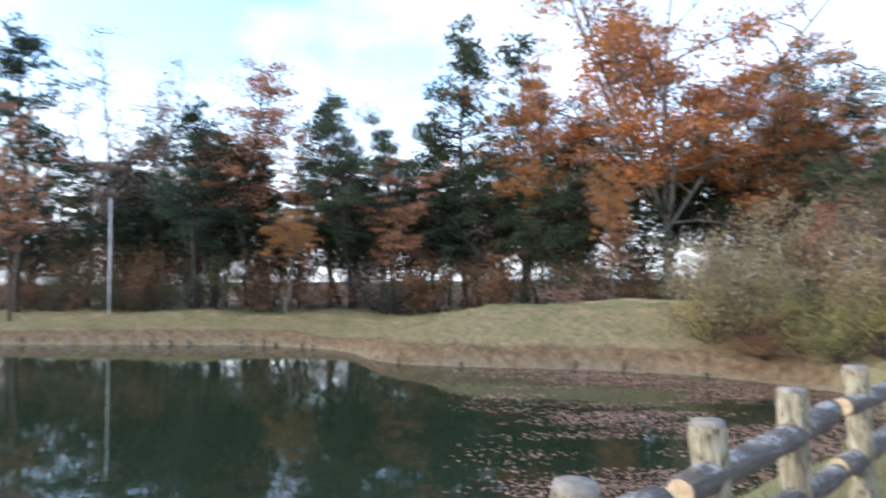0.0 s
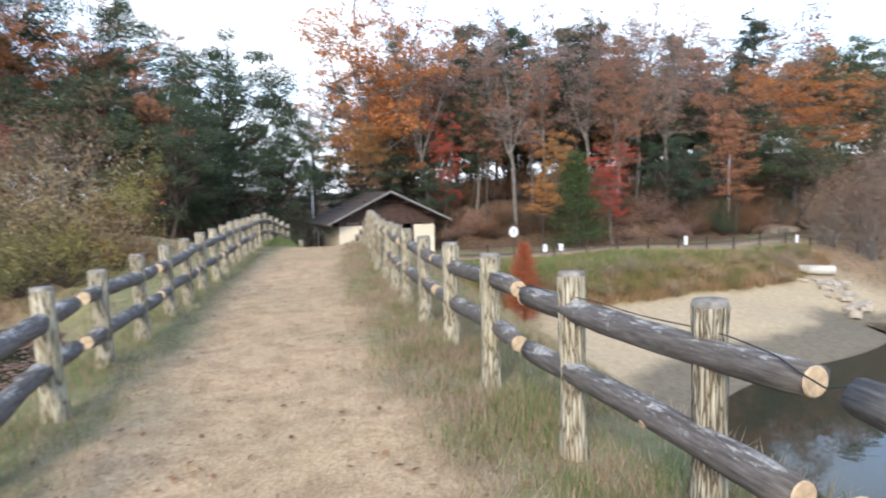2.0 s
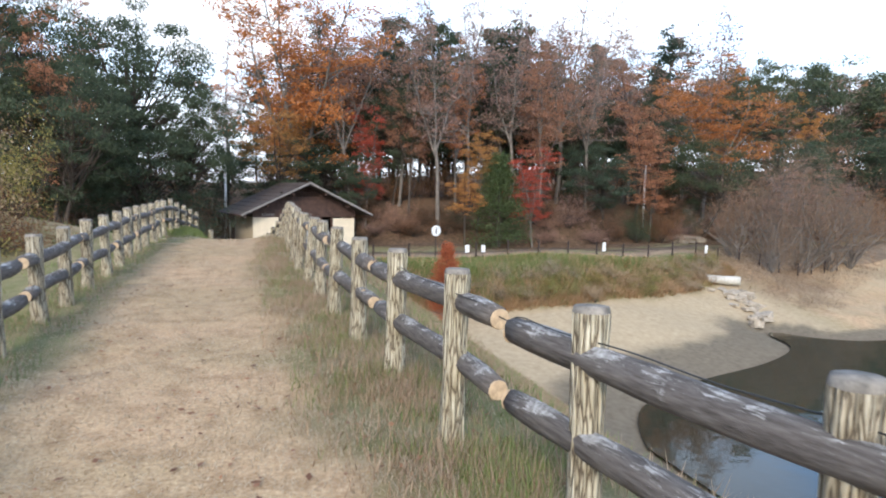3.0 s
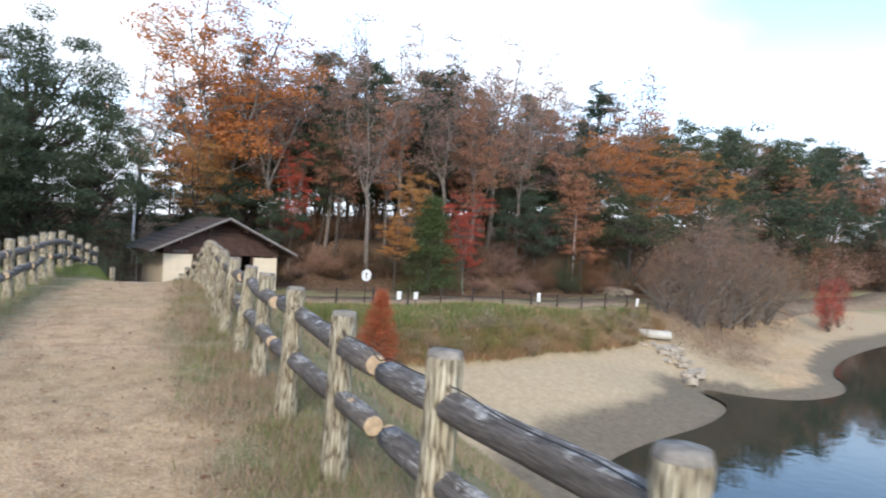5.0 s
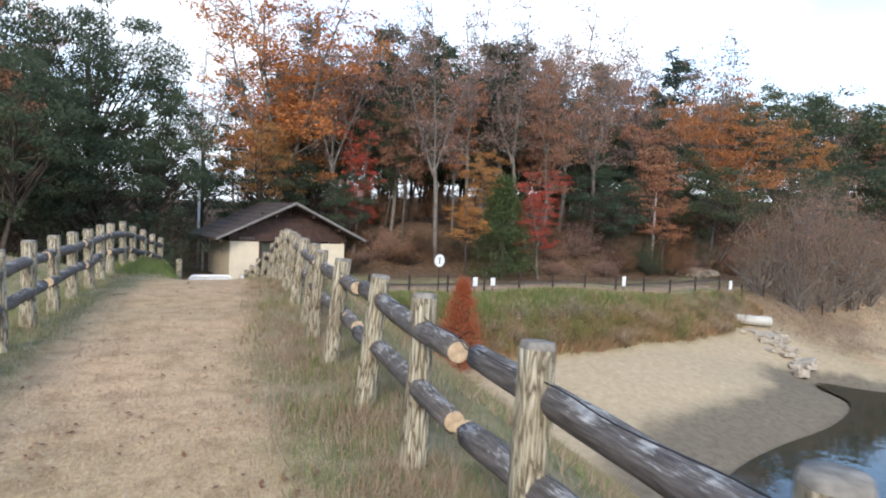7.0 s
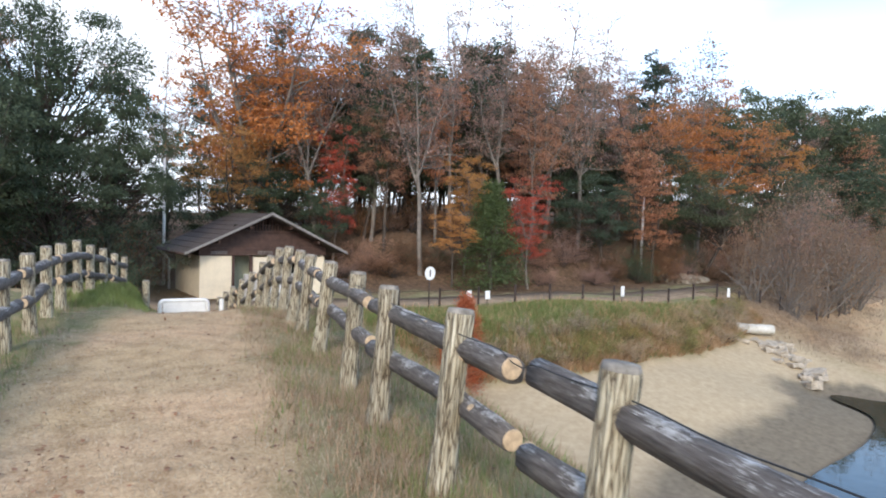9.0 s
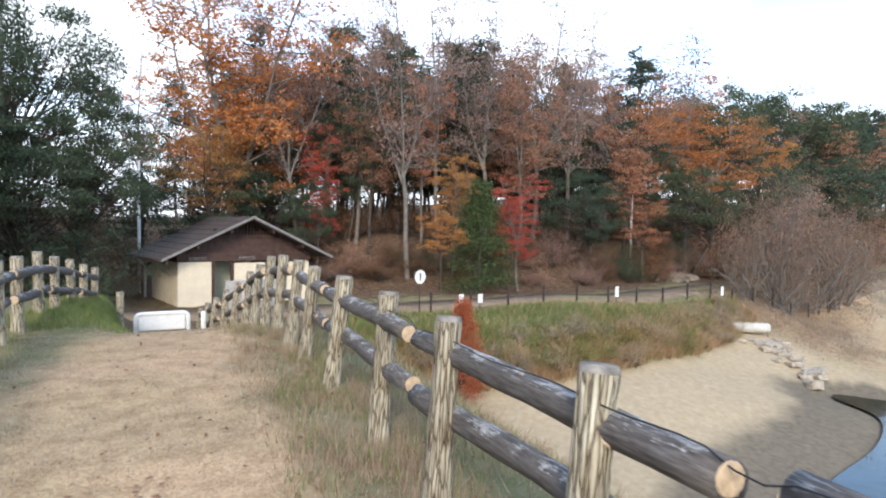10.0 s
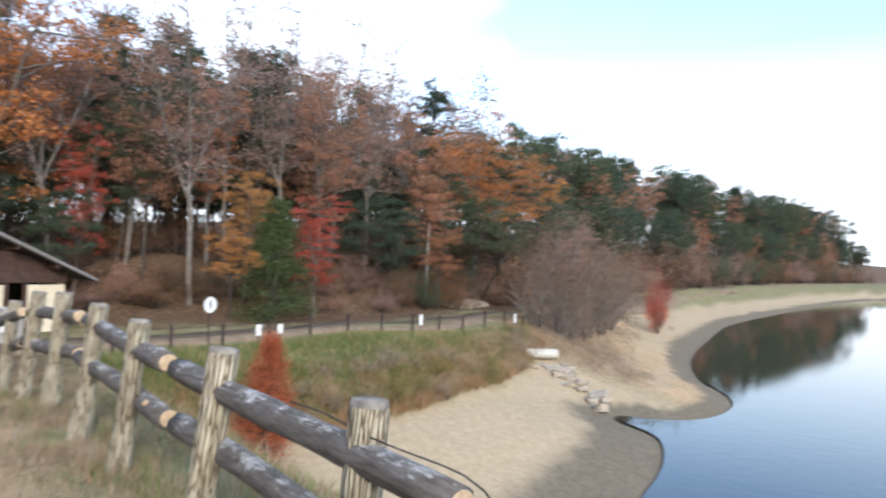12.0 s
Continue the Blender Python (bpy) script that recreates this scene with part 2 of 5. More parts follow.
M_GROUND = ground_material()
M_WATER_L = water_material("green_pond_water", (0.014, 0.022, 0.012), 0.10)
M_WATER_R = water_material("brown_pond_water", (0.034, 0.034, 0.022), 0.2)


# ---- the lie of the land: heights as functions of the plan ----
Y_PROFILE = [-60, 21, 23, 25, 27, 30, 33, 37, 42, 46]
CREST_Z = [0.0, 0.0, -0.05, -0.32, -0.75, -1.45, -2.05, -2.6, -2.95, -3.0]
LEFT_Z = [0.0, 0.0, 0.02, 0.02, -0.05, -0.25, -0.6, -1.2, -2.1, -2.9]
WATER_LEFT, WATER_RIGHT = -1.9, -6.7
POND_LEFT = [(-4.7, -60), (-4.7, 12), (-5.3, 18), (-7.2, 22), (-9, 22.4), (-11.8, 22.4), (-15.6, 21.2), (-19.5, 18), (-23.5, 15.4),
             (-28, 17), (-31.5, 16), (-35, 14.4), (-45, 3.6), (-62, -15), (-62, -60)]
POND_RIGHT = [(11.3, -200), (11.3, 19), (13.5, 24), (16.4, 26.1), (20, 27.6), (24, 28.7), (26.8, 30.0), (28.6, 31.2), (29.3, 32.4), (29.8, 34.2), (30.8, 35.0), (31.8, 34.6), (32.6, 32.8), (35, 31.4),
              (39.6, 32), (43, 34.2), (45.7, 37.3), (56.5, 43), (75, 49), (97, 56), (194, 67), (250, 67), (320, 20), (320, -200)]


def rounded(ring, times=2):
    """Cut the corners of a ring, so that the shore bends softly."""
    for _ in range(times):
        out = []
        for (ax, ay), (bx, by) in zip(ring, ring[1:] + ring[:1]):
            out += [(ax * 0.75 + bx * 0.25, ay * 0.75 + by * 0.25), (ax * 0.25 + bx * 0.75, ay * 0.25 + by * 0.75)]
        ring = out
    return ring


POND_LEFT, POND_RIGHT = rounded(POND_LEFT), rounded(POND_RIGHT)
HILL_TOE = [(-120, 80), (-40, 78), (-5, 63), (8, 59), (12, 52.5), (25, 51.5), (45, 54), (60, 59.5), (80, 66), (110, 74), (200, 88), (420, 96)]
ROAD = [(-60, 47), (8, 46.6), (25, 46.6), (45, 49), (60, 54.5), (80, 61), (110, 69), (200, 83), (420, 90)]


def signed_distance(px, py, ring):
    """Metres from the ring's edge, minus inside."""
    best, inside = np.full(px.shape, 1e9), np.zeros(px.shape, bool)
    for (ax, ay), (bx, by) in zip(ring, ring[1:] + ring[:1]):
        dx, dy = bx - ax, by - ay
        s = np.clip(((px - ax) * dx + (py - ay) * dy) / (dx * dx + dy * dy), 0, 1)
        best = np.minimum(best, np.hypot(px - ax - s * dx, py - ay - s * dy))
        cross = (ay > py) != (by > py)
        with np.errstate(divide="ignore", invalid="ignore"):
            at = (bx - ax) * (py - ay) / (by - ay if by != ay else 1e-9) + ax
        inside ^= cross & (px < at)
    return np.where(inside, -best, best)


def step(a, b, v):
    s = np.clip((v - a) / (b - a), 0, 1)
    return s * s * (3 - 2 * s)


def wobble(px, py, size, seed):
    """Smooth noise of about -1 to 1 from a few crossing waves."""
    out = np.zeros(px.shape)
    for k in range(5):
        a = seed * 1.7 + k * 2.4
        f = (1 + 0.37 * k) / size
        out += np.sin((px * math.cos(a) + py * math.sin(a)) * f * 6.28 + seed * 3.1 + k * 1.9) / (1 + 0.4 * k)
    return out / 2.2


def right_x(y):
    return np.interp(y, [-12, 3.5, 4.8, 5.9, 7.2, 9.9, 11.2, 13.8, 16.3, 17.7, 20.2, 22.2, 24, 26.5, 28, 30, 33, 38], [1.5, 1.56, 1.5, 1.3, 1.17, 1.1, 1.07, 1.12, 1.1, 1.24, 1.34, 1.5, 1.53, 1.58, 1.5, 1.32, 1.1, 1.1])


def left_x(y):
    return np.interp(y, [-12, 2.58, 3.7, 5, 6.3, 8, 20, 24, 27, 30.2, 36, 44], [-0.9, -1.38, -1.62, -1.78, -1.93, -2.03, -2.03, -1.98, -1.75, -1.4, -1.3, -2.4])


def lay(px, py):
    """Heights and the zones of the ground at plan points."""
    px, py = np.asarray(px, float), np.asarray(py, float)
    dl, dr = signed_distance(px, py, POND_LEFT), signed_distance(px, py, POND_RIGHT)
    mid, shoulder = np.interp(py, Y_PROFILE, CREST_Z), np.interp(py, Y_PROFILE, LEFT_Z)
    blend = step(-0.5, -1.45, px) * step(21, 25, py)
    top = mid + (shoulder - mid) * blend
    xl, xr = left_x(py) - 0.35, right_x(py) + 0.85
    crest = top - 0.85 * np.maximum(0, xl - px) - 0.69 * np.maximum(0, px - xr) - 0.07 * step(0.6, 1.5, px) * step(40, 20, py)
    # the land round the upper pond
    mound = step(-27, -23, px) * step(-3, -8, px) * step(40, 30, py)
    bank = -1.9 + 0.75 * step(0.0, 0.5, dl) + (0.75 + 0.85 * mound) * step(0.4, 6, dl) + 0.15 * step(10, 40, dl)
    inlet = np.exp(-((px + 30 + 0.5 * (py - 17)) / 3.0) ** 2) * step(12, 15, py)
    bank = bank - 0.35 * inlet * step(0, 1, dl)
    field = step(-18, -10, px) * step(28, 36, py)
    bank = bank + field * (-0.95 - bank)
    upper = np.where(dl > 0, bank, -1.9 - np.minimum(1.2, -0.35 * dl))
    # the land round the lower pond
    foot = np.interp(px, [4, 9, 13, 17, 24.3, 31, 36], [38, 36.4, 35.2, 35.4, 37.4, 40.6, 43.2])
    reach = np.maximum(dr, 0)
    cove = -6.7 + 1.75 * reach / (reach + np.maximum(0, foot - py) + 0.01)
    cove = np.where(py > foot, -4.95 + 1.95 * step(-0.6, 3.4, py - foot + 0.25 * wobble(px, py, 3, 7)), cove)
    open_shore = -6.7 + 0.2 * np.clip(dr, 0, 7) + 0.38 * np.clip(dr - 7, 0, 7)
    sand = cove + step(33, 37.5, px) * (open_shore - cove)
    lower = np.where(dr > 0, np.minimum(sand, -3.0), -6.7 - np.minimum(2.0, -0.25 * dr))
    yard = step(36, 44, py)
    west = np.where(px < 0, upper * (1 - yard * step(-14, -6, px)) - 3.0 * yard * step(-14, -6, px), 0)
    land = np.where(px < left_x(py) - 0.4, west, np.where(px > 0, lower, -9.0))
    z = np.maximum(crest, land)
    z = np.where((px < -2) & (dl < 0), np.maximum(crest, upper), z)
    # the wooded hill
    toe = np.interp(px, [p[0] for p in HILL_TOE], [p[1] for p in HILL_TOE])
    up = py - toe
    z = z + (3.6 * step(0, 11, up) + 1.4 * step(10, 45, up)) * step(-60, 5, px)
    z = z + 4.5 * step(5, 30, up) * step(44, 66, px)
    rough = 0.05 * wobble(px, py, 2.3, 1) + 0.25 * wobble(px, py, 17, 2) * step(4, 20, np.minimum(np.abs(px), 40)) * step(0, 6, np.minimum(dl, dr))
    walkway = step(0.4, 1.2, np.abs(px + 0.3)) * 0.7 + 0.3
    z = z + rough * walkway * np.where((dl < 0) | (dr < 0), 0, 1)
    return z, dl, dr, up


def height(px, py):
    return float(lay(np.array([px]), np.array([py]))[0][0])


# ---- mesh helpers ----
def mesh_of(name, verts, faces, mats, index=None, smooth=False):
    me = bpy.data.meshes.new(name)
    if isinstance(faces, np.ndarray):
        me.vertices.add(len(verts))
        me.vertices.foreach_set("co", np.asarray(verts, np.float32).ravel())
        n, k = faces.shape
        me.loops.add(n * k)
        me.loops.foreach_set("vertex_index", faces.astype(np.int32).ravel())
        me.polygons.add(n)
        me.polygons.foreach_set("loop_start", np.arange(0, n * k, k, dtype=np.int32))
        me.update(calc_edges=True)
    else:
        me.from_pydata([tuple(v) for v in verts], [], faces)
    for m in mats if isinstance(mats, (list, tuple)) else [mats]:
        me.materials.append(m)
    if index is not None:
        me.polygons.foreach_set("material_index", np.asarray(index, np.int32))
    if smooth:
        me.polygons.foreach_set("use_smooth", np.ones(len(me.polygons), bool))
    me.update()
    return me


def part(name, bm, mat, parent=None, label="", smooth=False):
    """Link a bmesh (or a ready mesh) as one mesh object under a thing or a part."""
    if isinstance(bm, bpy.types.Mesh):
        me = bm
    else:
        me = bpy.data.meshes.new(name)
        bm.normal_update()
        bm.to_mesh(me)
        bm.free()
        me.materials.append(mat)
        if smooth:
            me.polygons.foreach_set("use_smooth", np.ones(len(me.polygons), bool))
    ob = new(name, me)
    if parent:
        ob.parent = parent
    if label:
        tagged(ob, label)
    return ob


def box_bm(x0, x1, y0, y1, z0, z1, bevel=0.01):
    bm = bmesh.new()
    bmesh.ops.create_cube(bm, size=1)
    for v in bm.verts:
        v.co = ((x0 + x1) / 2 + v.co.x * (x1 - x0), (y0 + y1) / 2 + v.co.y * (y1 - y0), (z0 + z1) / 2 + v.co.z * (z1 - z0))
    if bevel:
        bmesh.ops.bevel(bm, geom=bm.edges[:], offset=bevel, segments=1, affect="EDGES")
    return bm


def tube(points, radii, sides=8, caps=True):
    """Vertices and faces of a tapered tube along points."""
    verts, faces = [], []
    pts = [Vector(p) for p in points]
    ref = None
    for i, p in enumerate(pts):
        d = (pts[min(i + 1, len(pts) - 1)] - pts[max(i - 1, 0)]).normalized()
        if ref is None:
            ref = Vector((1, 0, 0)) if abs(d.x) < 0.8 else Vector((0, 1, 0))
        u = (ref - d * ref.dot(d)).normalized()
        w = d.cross(u)
        ref = u
        for k in range(sides):
            a = 2 * math.pi * k / sides
            verts.append(p + (u * math.cos(a) + w * math.sin(a)) * radii[i])
    for i in range(len(pts) - 1):
        for k in range(sides):
            k2 = (k + 1) % sides
            faces.append((i * sides + k, i * sides + k2, (i + 1) * sides + k2, (i + 1) * sides + k))
    if caps:
        faces.append(tuple(range(sides - 1, -1, -1)))
        faces.append(tuple(range((len(pts) - 1) * sides, len(pts) * sides)))
    return verts, faces


def tube_mesh(name, points, radii, mat, sides=8):
    v, f = tube(points, radii, sides)
    return mesh_of(name, v, f, mat, smooth=True)


def thing(name, at=(0, 0, 0), turn=0.0, label="", category="", group="", kind="", scale=1.0):
    ob = new(name)
    ob.empty_display_size = 0.2
    ob.matrix_basis = pose(*at, 0, 0, turn) @ Matrix.Scale(scale, 4)
    return tagged(ob, label, category, group, kind)


# ---- ground and water ----
def ground_sheet():
    xs = np.unique(np.concatenate([np.arange(-6, 6, 0.2), np.arange(-50, -6, 0.8), np.arange(6, 60, 0.7), np.arange(60, 130, 2.5),
                                   np.arange(130, 420, 12), np.arange(-130, -50, 4), [-1500, -900, -500, -300, -200, 500, 700, 1000, 1500]]).round(3))
    ys = np.unique(np.concatenate([np.arange(-4, 26, 0.25), np.arange(26, 70, 0.6), np.arange(70, 110, 2.0), np.arange(110, 300, 12),
                                   np.arange(-60, -4, 3.0), [-1500, -900, -500, -300, -200, -120, 400, 600, 1000, 1500]]).round(3))
    gx, gy = np.meshgrid(xs, ys)
    z, dl, dr, up = lay(gx.ravel(), gy.ravel())
    px, py = gx.ravel(), gy.ravel()
    nx, ny = len(xs), len(ys)
    i = np.arange(nx * ny).reshape(ny, nx)
    quads = np.stack([i[:-1, :-1], i[:-1, 1:], i[1:, 1:], i[1:, :-1]], -1).reshape(-1, 4)
    me = mesh_of("ground", np.stack([px, py, z], -1), quads, M_GROUND, smooth=True)
    ragged = 0.35 * wobble(px, py, 2.7, 4) + 0.2 * wobble(px, py, 0.9, 6)
    walk_l, walk_r = left_x(py) + 0.45 + ragged * 0.5 + 0.9 * step(20, 25, py), right_x(py) - 0.75 + ragged * 0.6
    straw = step(-0.25, 0.25, px - walk_l) * step(-0.3, 0.3, walk_r - px) * step(42, 34, py)
    straw = np.maximum(straw, 0.9 * step(-20, -12, px) * step(-3.5, -5, px) * step(24, 30, py))
    straw = np.maximum(straw, 0.3 * step(0, 0.8, dl) * step(2.0, 1.0, dl + ragged) * step(-4, -8, px))
    straw = np.maximum(straw, 0.75 * step(0.3, 0.55, wobble(px, py, 2.4, 8) + 0.4 * wobble(px, py, 0.9, 9)) * step(-8, -12, px) * step(3, 5, dl))
    mould = np.maximum(step(-4, -0.5, up + ragged * 3) * step(-62, -10, px), step(14, 20, dl + ragged * 5) * step(-14, -24, px))
    mould = np.maximum(mould, 0.4 * step(0.3, 1.2, dl) * step(-7, -9, px) * step(30, 26, py))
    mould = np.maximum(mould, 0.9 * step(1.5, 0.7, dl + 0.5 * ragged) * step(-7, -9, px))
    mould = np.maximum(mould, 0.8 * step(33, 38, py + ragged * 3) * step(9, 5, px) * step(-4, -1, px))
    mould = np.maximum(mould, 0.6 * step(33, 36, px) * step(50, 46, px) * step(3, 6, dr + ragged * 2) * step(16, 13, dr))
    mould = np.maximum(mould, step(40, 48, py) * step(-3, -9, px))
    foot = np.interp(px, [4, 9, 13, 17, 24.3, 31, 36], [38, 36.4, 35.2, 35.4, 37.4, 40.6, 43.2])
    toe_x = right_x(py) + 0.85 + (np.interp(py, Y_PROFILE, CREST_Z) + 5.6) / 0.69
    sand = step(-0.3, 0.3, foot + 0.5 * ragged - py) * step(-0.4, 0.5, px - toe_x + ragged) * step(37, 34, px)
    sand = np.maximum(sand, step(34, 37, px) * step(8.5, 6, dr + ragged * 2) * np.clip(0.2 + 0.5 * wobble(px, py, 3, 3) + step(48, 60, px), 0, 1))
    sand = np.where(px < 6, 0, sand)
    straw = np.maximum(straw, step(34, 37, px) * step(13, 10, dr) * (py < 60))
    wet = np.interp(px, [9, 27, 31, 48, 60], [3.6, 3.2, 1.5, 1.5, 2.4])
    mud = step(wet, wet * 0.7, dr + 0.7 * ragged) * (px > 9) + step(0.15, 0.0, dl) * (px < -2)
    for key, data in (("straw", straw), ("mould", mould), ("sand", sand), ("mud", mud)):
        at = me.attributes.new(key, "FLOAT", "POINT")
        at.data.foreach_set("value", np.clip(data, 0, 1).astype(np.float32))
    return tagged(new("ground", me), "dry straw-coloured turf, sand and leaf mould round two ponds", "ground", kind="structure")


ground_sheet()


def pond(name, ring, z, mat, label):
    ring = [(x, y) for x, y in ring]
    cx, cy = sum(p[0] for p in ring) / len(ring), sum(p[1] for p in ring) / len(ring)
    out = []
    for i, (x, y) in enumerate(ring):
        (ax, ay), (bx, by) = ring[i - 1], ring[(i + 1) % len(ring)]
        n = Vector((by - ay, ax - bx)).normalized()
        out.append((x + n.x * 0.5, y + n.y * 0.5, z))
    bm = bmesh.new()
    f = bm.faces.new([bm.verts.new(p) for p in out])
    bmesh.ops.triangulate(bm, faces=[f])
    bm.normal_update()
    if sum(g.normal.z for g in bm.faces) < 0:
        bmesh.ops.reverse_faces(bm, faces=bm.faces[:])
    me = bpy.data.meshes.new(name)
    bm.to_mesh(me)
    bm.free()
    me.materials.append(mat)
    tagged(new(name, me), label, "water", kind="structure")


pond("water", POND_LEFT, WATER_LEFT, M_WATER_L, "still dark green pond with floating leaves")
pond("water", POND_RIGHT, WATER_RIGHT, M_WATER_R, "low still pond that mirrors the sky")


def road_strip():
    xs = np.arange(-20, 420, 1.5)
    yc = np.interp(xs, [p[0] for p in ROAD], [p[1] for p in ROAD])
    rows = []
    for off in (-1.9, -1.85, 1.85, 1.9):
        z = lay(xs, yc + off)[0]
        rows.append(np.stack([xs, yc + off, z + (0.05 if abs(off) < 1.88 else -0.08)], -1))
    n = len(xs)
    v = np.concatenate(rows)
    i = np.arange(n - 1)
    f = np.concatenate([np.stack([k * n + i, k * n + i + 1, (k + 1) * n + i + 1, (k + 1) * n + i], -1) for k in range(3)])
    tagged(new("road", mesh_of("road", v, f, M_ASPHALT)), "narrow worn grey lane along the wooded hill", "road", kind="structure")


road_strip()


# ---- the log fences ----
def post_mesh(seed, tall=1.0, r=0.074):
    rnd = random.Random(seed)
    sides, rings = 22, 12
    verts, faces, index = [], [], []
    prof = [(-0.35, 1.12), (0.0, 1.12), (0.10, 1.06), (0.25, 1.0), (0.4, 0.97), (0.55, 0.98), (0.7, 1.0), (0.8, 0.98), (0.88, 1.0), (0.94, 1.03), (0.975, 1.02), (1.0, 0.93)]
    phase = [rnd.uniform(0, 6.28) for _ in range(6)]
    for h, s in prof:
        for k in range(sides):
            a = 2 * math.pi * k / sides
            groove = 0.055 * math.sin(7 * a + phase[0] + 2 * math.sin(h * 5 + phase[1])) + 0.04 * math.sin(11 * a + phase[2] + 3 * math.sin(h * 4 + phase[3]))
            lump = 0.04 * math.sin(2 * a + phase[4] + h * 4)
            rr = r * s * (1 + (groove if h < 0.97 else groove * 0.4) + lump)
            verts.append((rr * math.cos(a), rr * math.sin(a), h * tall if h > 0 else h))
    for i in range(len(prof) - 1):
        for k in range(sides):
            k2 = (k + 1) % sides
            faces.append((i * sides + k, i * sides + k2, (i + 1) * sides + k2, (i + 1) * sides + k))
            index.append(0 if i < len(prof) - 2 else 1)
    verts.append((0.005, 0, tall * 1.004))
    c, base = len(verts) - 1, (len(prof) - 1) * sides
    for k in range(sides):
        faces.append((base + k, base + (k + 1) % sides, c))
        index.append(1)
    return mesh_of("post", verts, faces, [M_POST, M_TOP], index, smooth=True)


def rail_mesh(seed, length, r=0.067):
    """A log along y from 0 to length, with its cut stubs of branches."""
    rnd = random.Random(seed)
    sides, rings = 14, 15
    verts, faces = [], []
    ph = [rnd.uniform(0, 6.28) for _ in range(6)]
    taper = rnd.choice((-1, 1)) * 0.06
    for i in range(rings):
        s = i / (rings - 1)
        edge = 0.93 if i in (0, rings - 1) else 1.0
        cx, cz = 0.010 * math.sin(s * 6 + ph[0]), 0.012 * math.sin(s * 5 + ph[1])
        y = s * length if 0 < i < rings - 1 else s * length
        for k in range(sides):
            a = 2 * math.pi * k / sides
            rr = r * edge * (1 + taper * (s - 0.5) * 2 + 0.06 * math.sin(3 * a + ph[2] + s * 7) + 0.05 * math.sin(5 * a + ph[3] - s * 9) + 0.03 * math.sin(s * 24 + ph[4]))
            verts.append((cx + rr * math.cos(a), y, cz + rr * math.sin(a)))
    for i in range(rings - 1):
        for k in range(sides):
            k2 = (k + 1) % sides
            faces.append((i * sides + k, (i + 1) * sides + k, (i + 1) * sides + k2, i * sides + k2))
    faces.append(tuple(range(sides)))
    faces.append(tuple(range(rings * sides - 1, (rings - 1) * sides - 1, -1)))
    return mesh_of("rail", verts, faces, M_RAIL, smooth=True)


def disc_mesh(name, r, mat, thick=0.008):
    bm = bmesh.new()
    bmesh.ops.create_cone(bm, cap_ends=True, segments=14, radius1=r, radius2=r * 0.93, depth=thick)
    me = bpy.data.meshes.new(name)
    bm.to_mesh(me)
    bm.free()
    me.materials.append(mat)
    return me


POSTS = [post_mesh(s) for s in range(6)]
CUT, KNOT = disc_mesh("cut_end", 0.057, M_CUT), disc_mesh("knot", 0.022, M_CUT, 0.02)


def log_fence(name, x_of, z_of, spots, joint, at, tall, rails, lean, label):
    """A fence of posts every so many metres along y; two rails, each over two posts."""
    rnd = random.Random(name)
    count, first = len(spots), spots[0]

    def along(k):
        return float(np.interp(k, range(count), spots))

    root = thing(name, (float(x_of(first)), first, 0), 0, label, "fence")
    inv = root.matrix_basis.inverted()
    tops = []
    for k in range(count):
        y = along(k)
        x, z = float(x_of(y)), float(z_of(y))
        ob = part("post", POSTS[rnd.randrange(6)], None, root)
        tilt = lean(y) + rnd.uniform(-1.3, 1.3)
        s = rnd.uniform(0.95, 1.05)
        ob.matrix_basis = inv @ (pose(x - math.sin(radians(tilt)), y, z - 0.02, rnd.uniform(-1.5, 1.5), tilt, 0) @ pose(0, 0, 0, 0, 0, rnd.uniform(0, 360)) @ Matrix.Diagonal((s, s, tall * rnd.uniform(0.985, 1.015), 1)))
    k = joint
    cut_turn = pose(0, 0, 0, 90, 0, 0)
    while k < count - 1:
        y0 = along(k + at) + 0.10
        y1 = along(min(k + 2 + at, count - 1)) - 0.09
        for z_rail in rails:
            za, zb = float(z_of(y0)) + z_rail + rnd.uniform(-0.02, 0.02), float(z_of(y1)) + z_rail + rnd.uniform(-0.02, 0.02)
            a, b = Vector((float(x_of(y0)) + rnd.uniform(-0.03, 0.03), y0, za)), Vector((float(x_of(y1)) + rnd.uniform(-0.03, 0.03), y1, zb))
            d = b - a
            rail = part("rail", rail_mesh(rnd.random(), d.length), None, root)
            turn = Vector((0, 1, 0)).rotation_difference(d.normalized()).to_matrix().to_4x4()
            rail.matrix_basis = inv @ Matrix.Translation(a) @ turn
            for yy in (-0.002, d.length + 0.002):
                cut = part("cut_end", CUT, None, rail, "ochre sawn log end")
                cut.matrix_basis = pose(0.010 * 0, yy, 0, 90, 0, 0)
            for _ in range(rnd.randrange(0, 3)):
                s, a2 = rnd.uniform(0.12, 0.88), rnd.uniform(1.9, 4.0)
                knot = part("knot", KNOT, None, rail, "pale sawn branch stub")
                n = Vector((math.cos(a2), 0, math.sin(a2)))
                knot.matrix_basis = Matrix.Translation(n * 0.066 + Vector((0, s * d.length, 0))) @ n.to_track_quat("Z", "Y").to_matrix().to_4x4()
        k += 2
    return root


def right_z(y):
    """The posts follow the crest, rising a little, then the ramp."""
    return float(np.interp(y, [0, 10, 16, 22, 23.5, 25, 27, 30, 33, 37], [-0.01, 0.0, 0.03, 0.05, 0.06, -0.12, -0.5, -1.25, -1.95, -2.6]))


def left_z(y):
    return float(np.interp(y, Y_PROFILE, LEFT_Z)) + float(np.interp(y, [9, 18, 25, 30], [0, 0.1, 0.1, -0.22]))


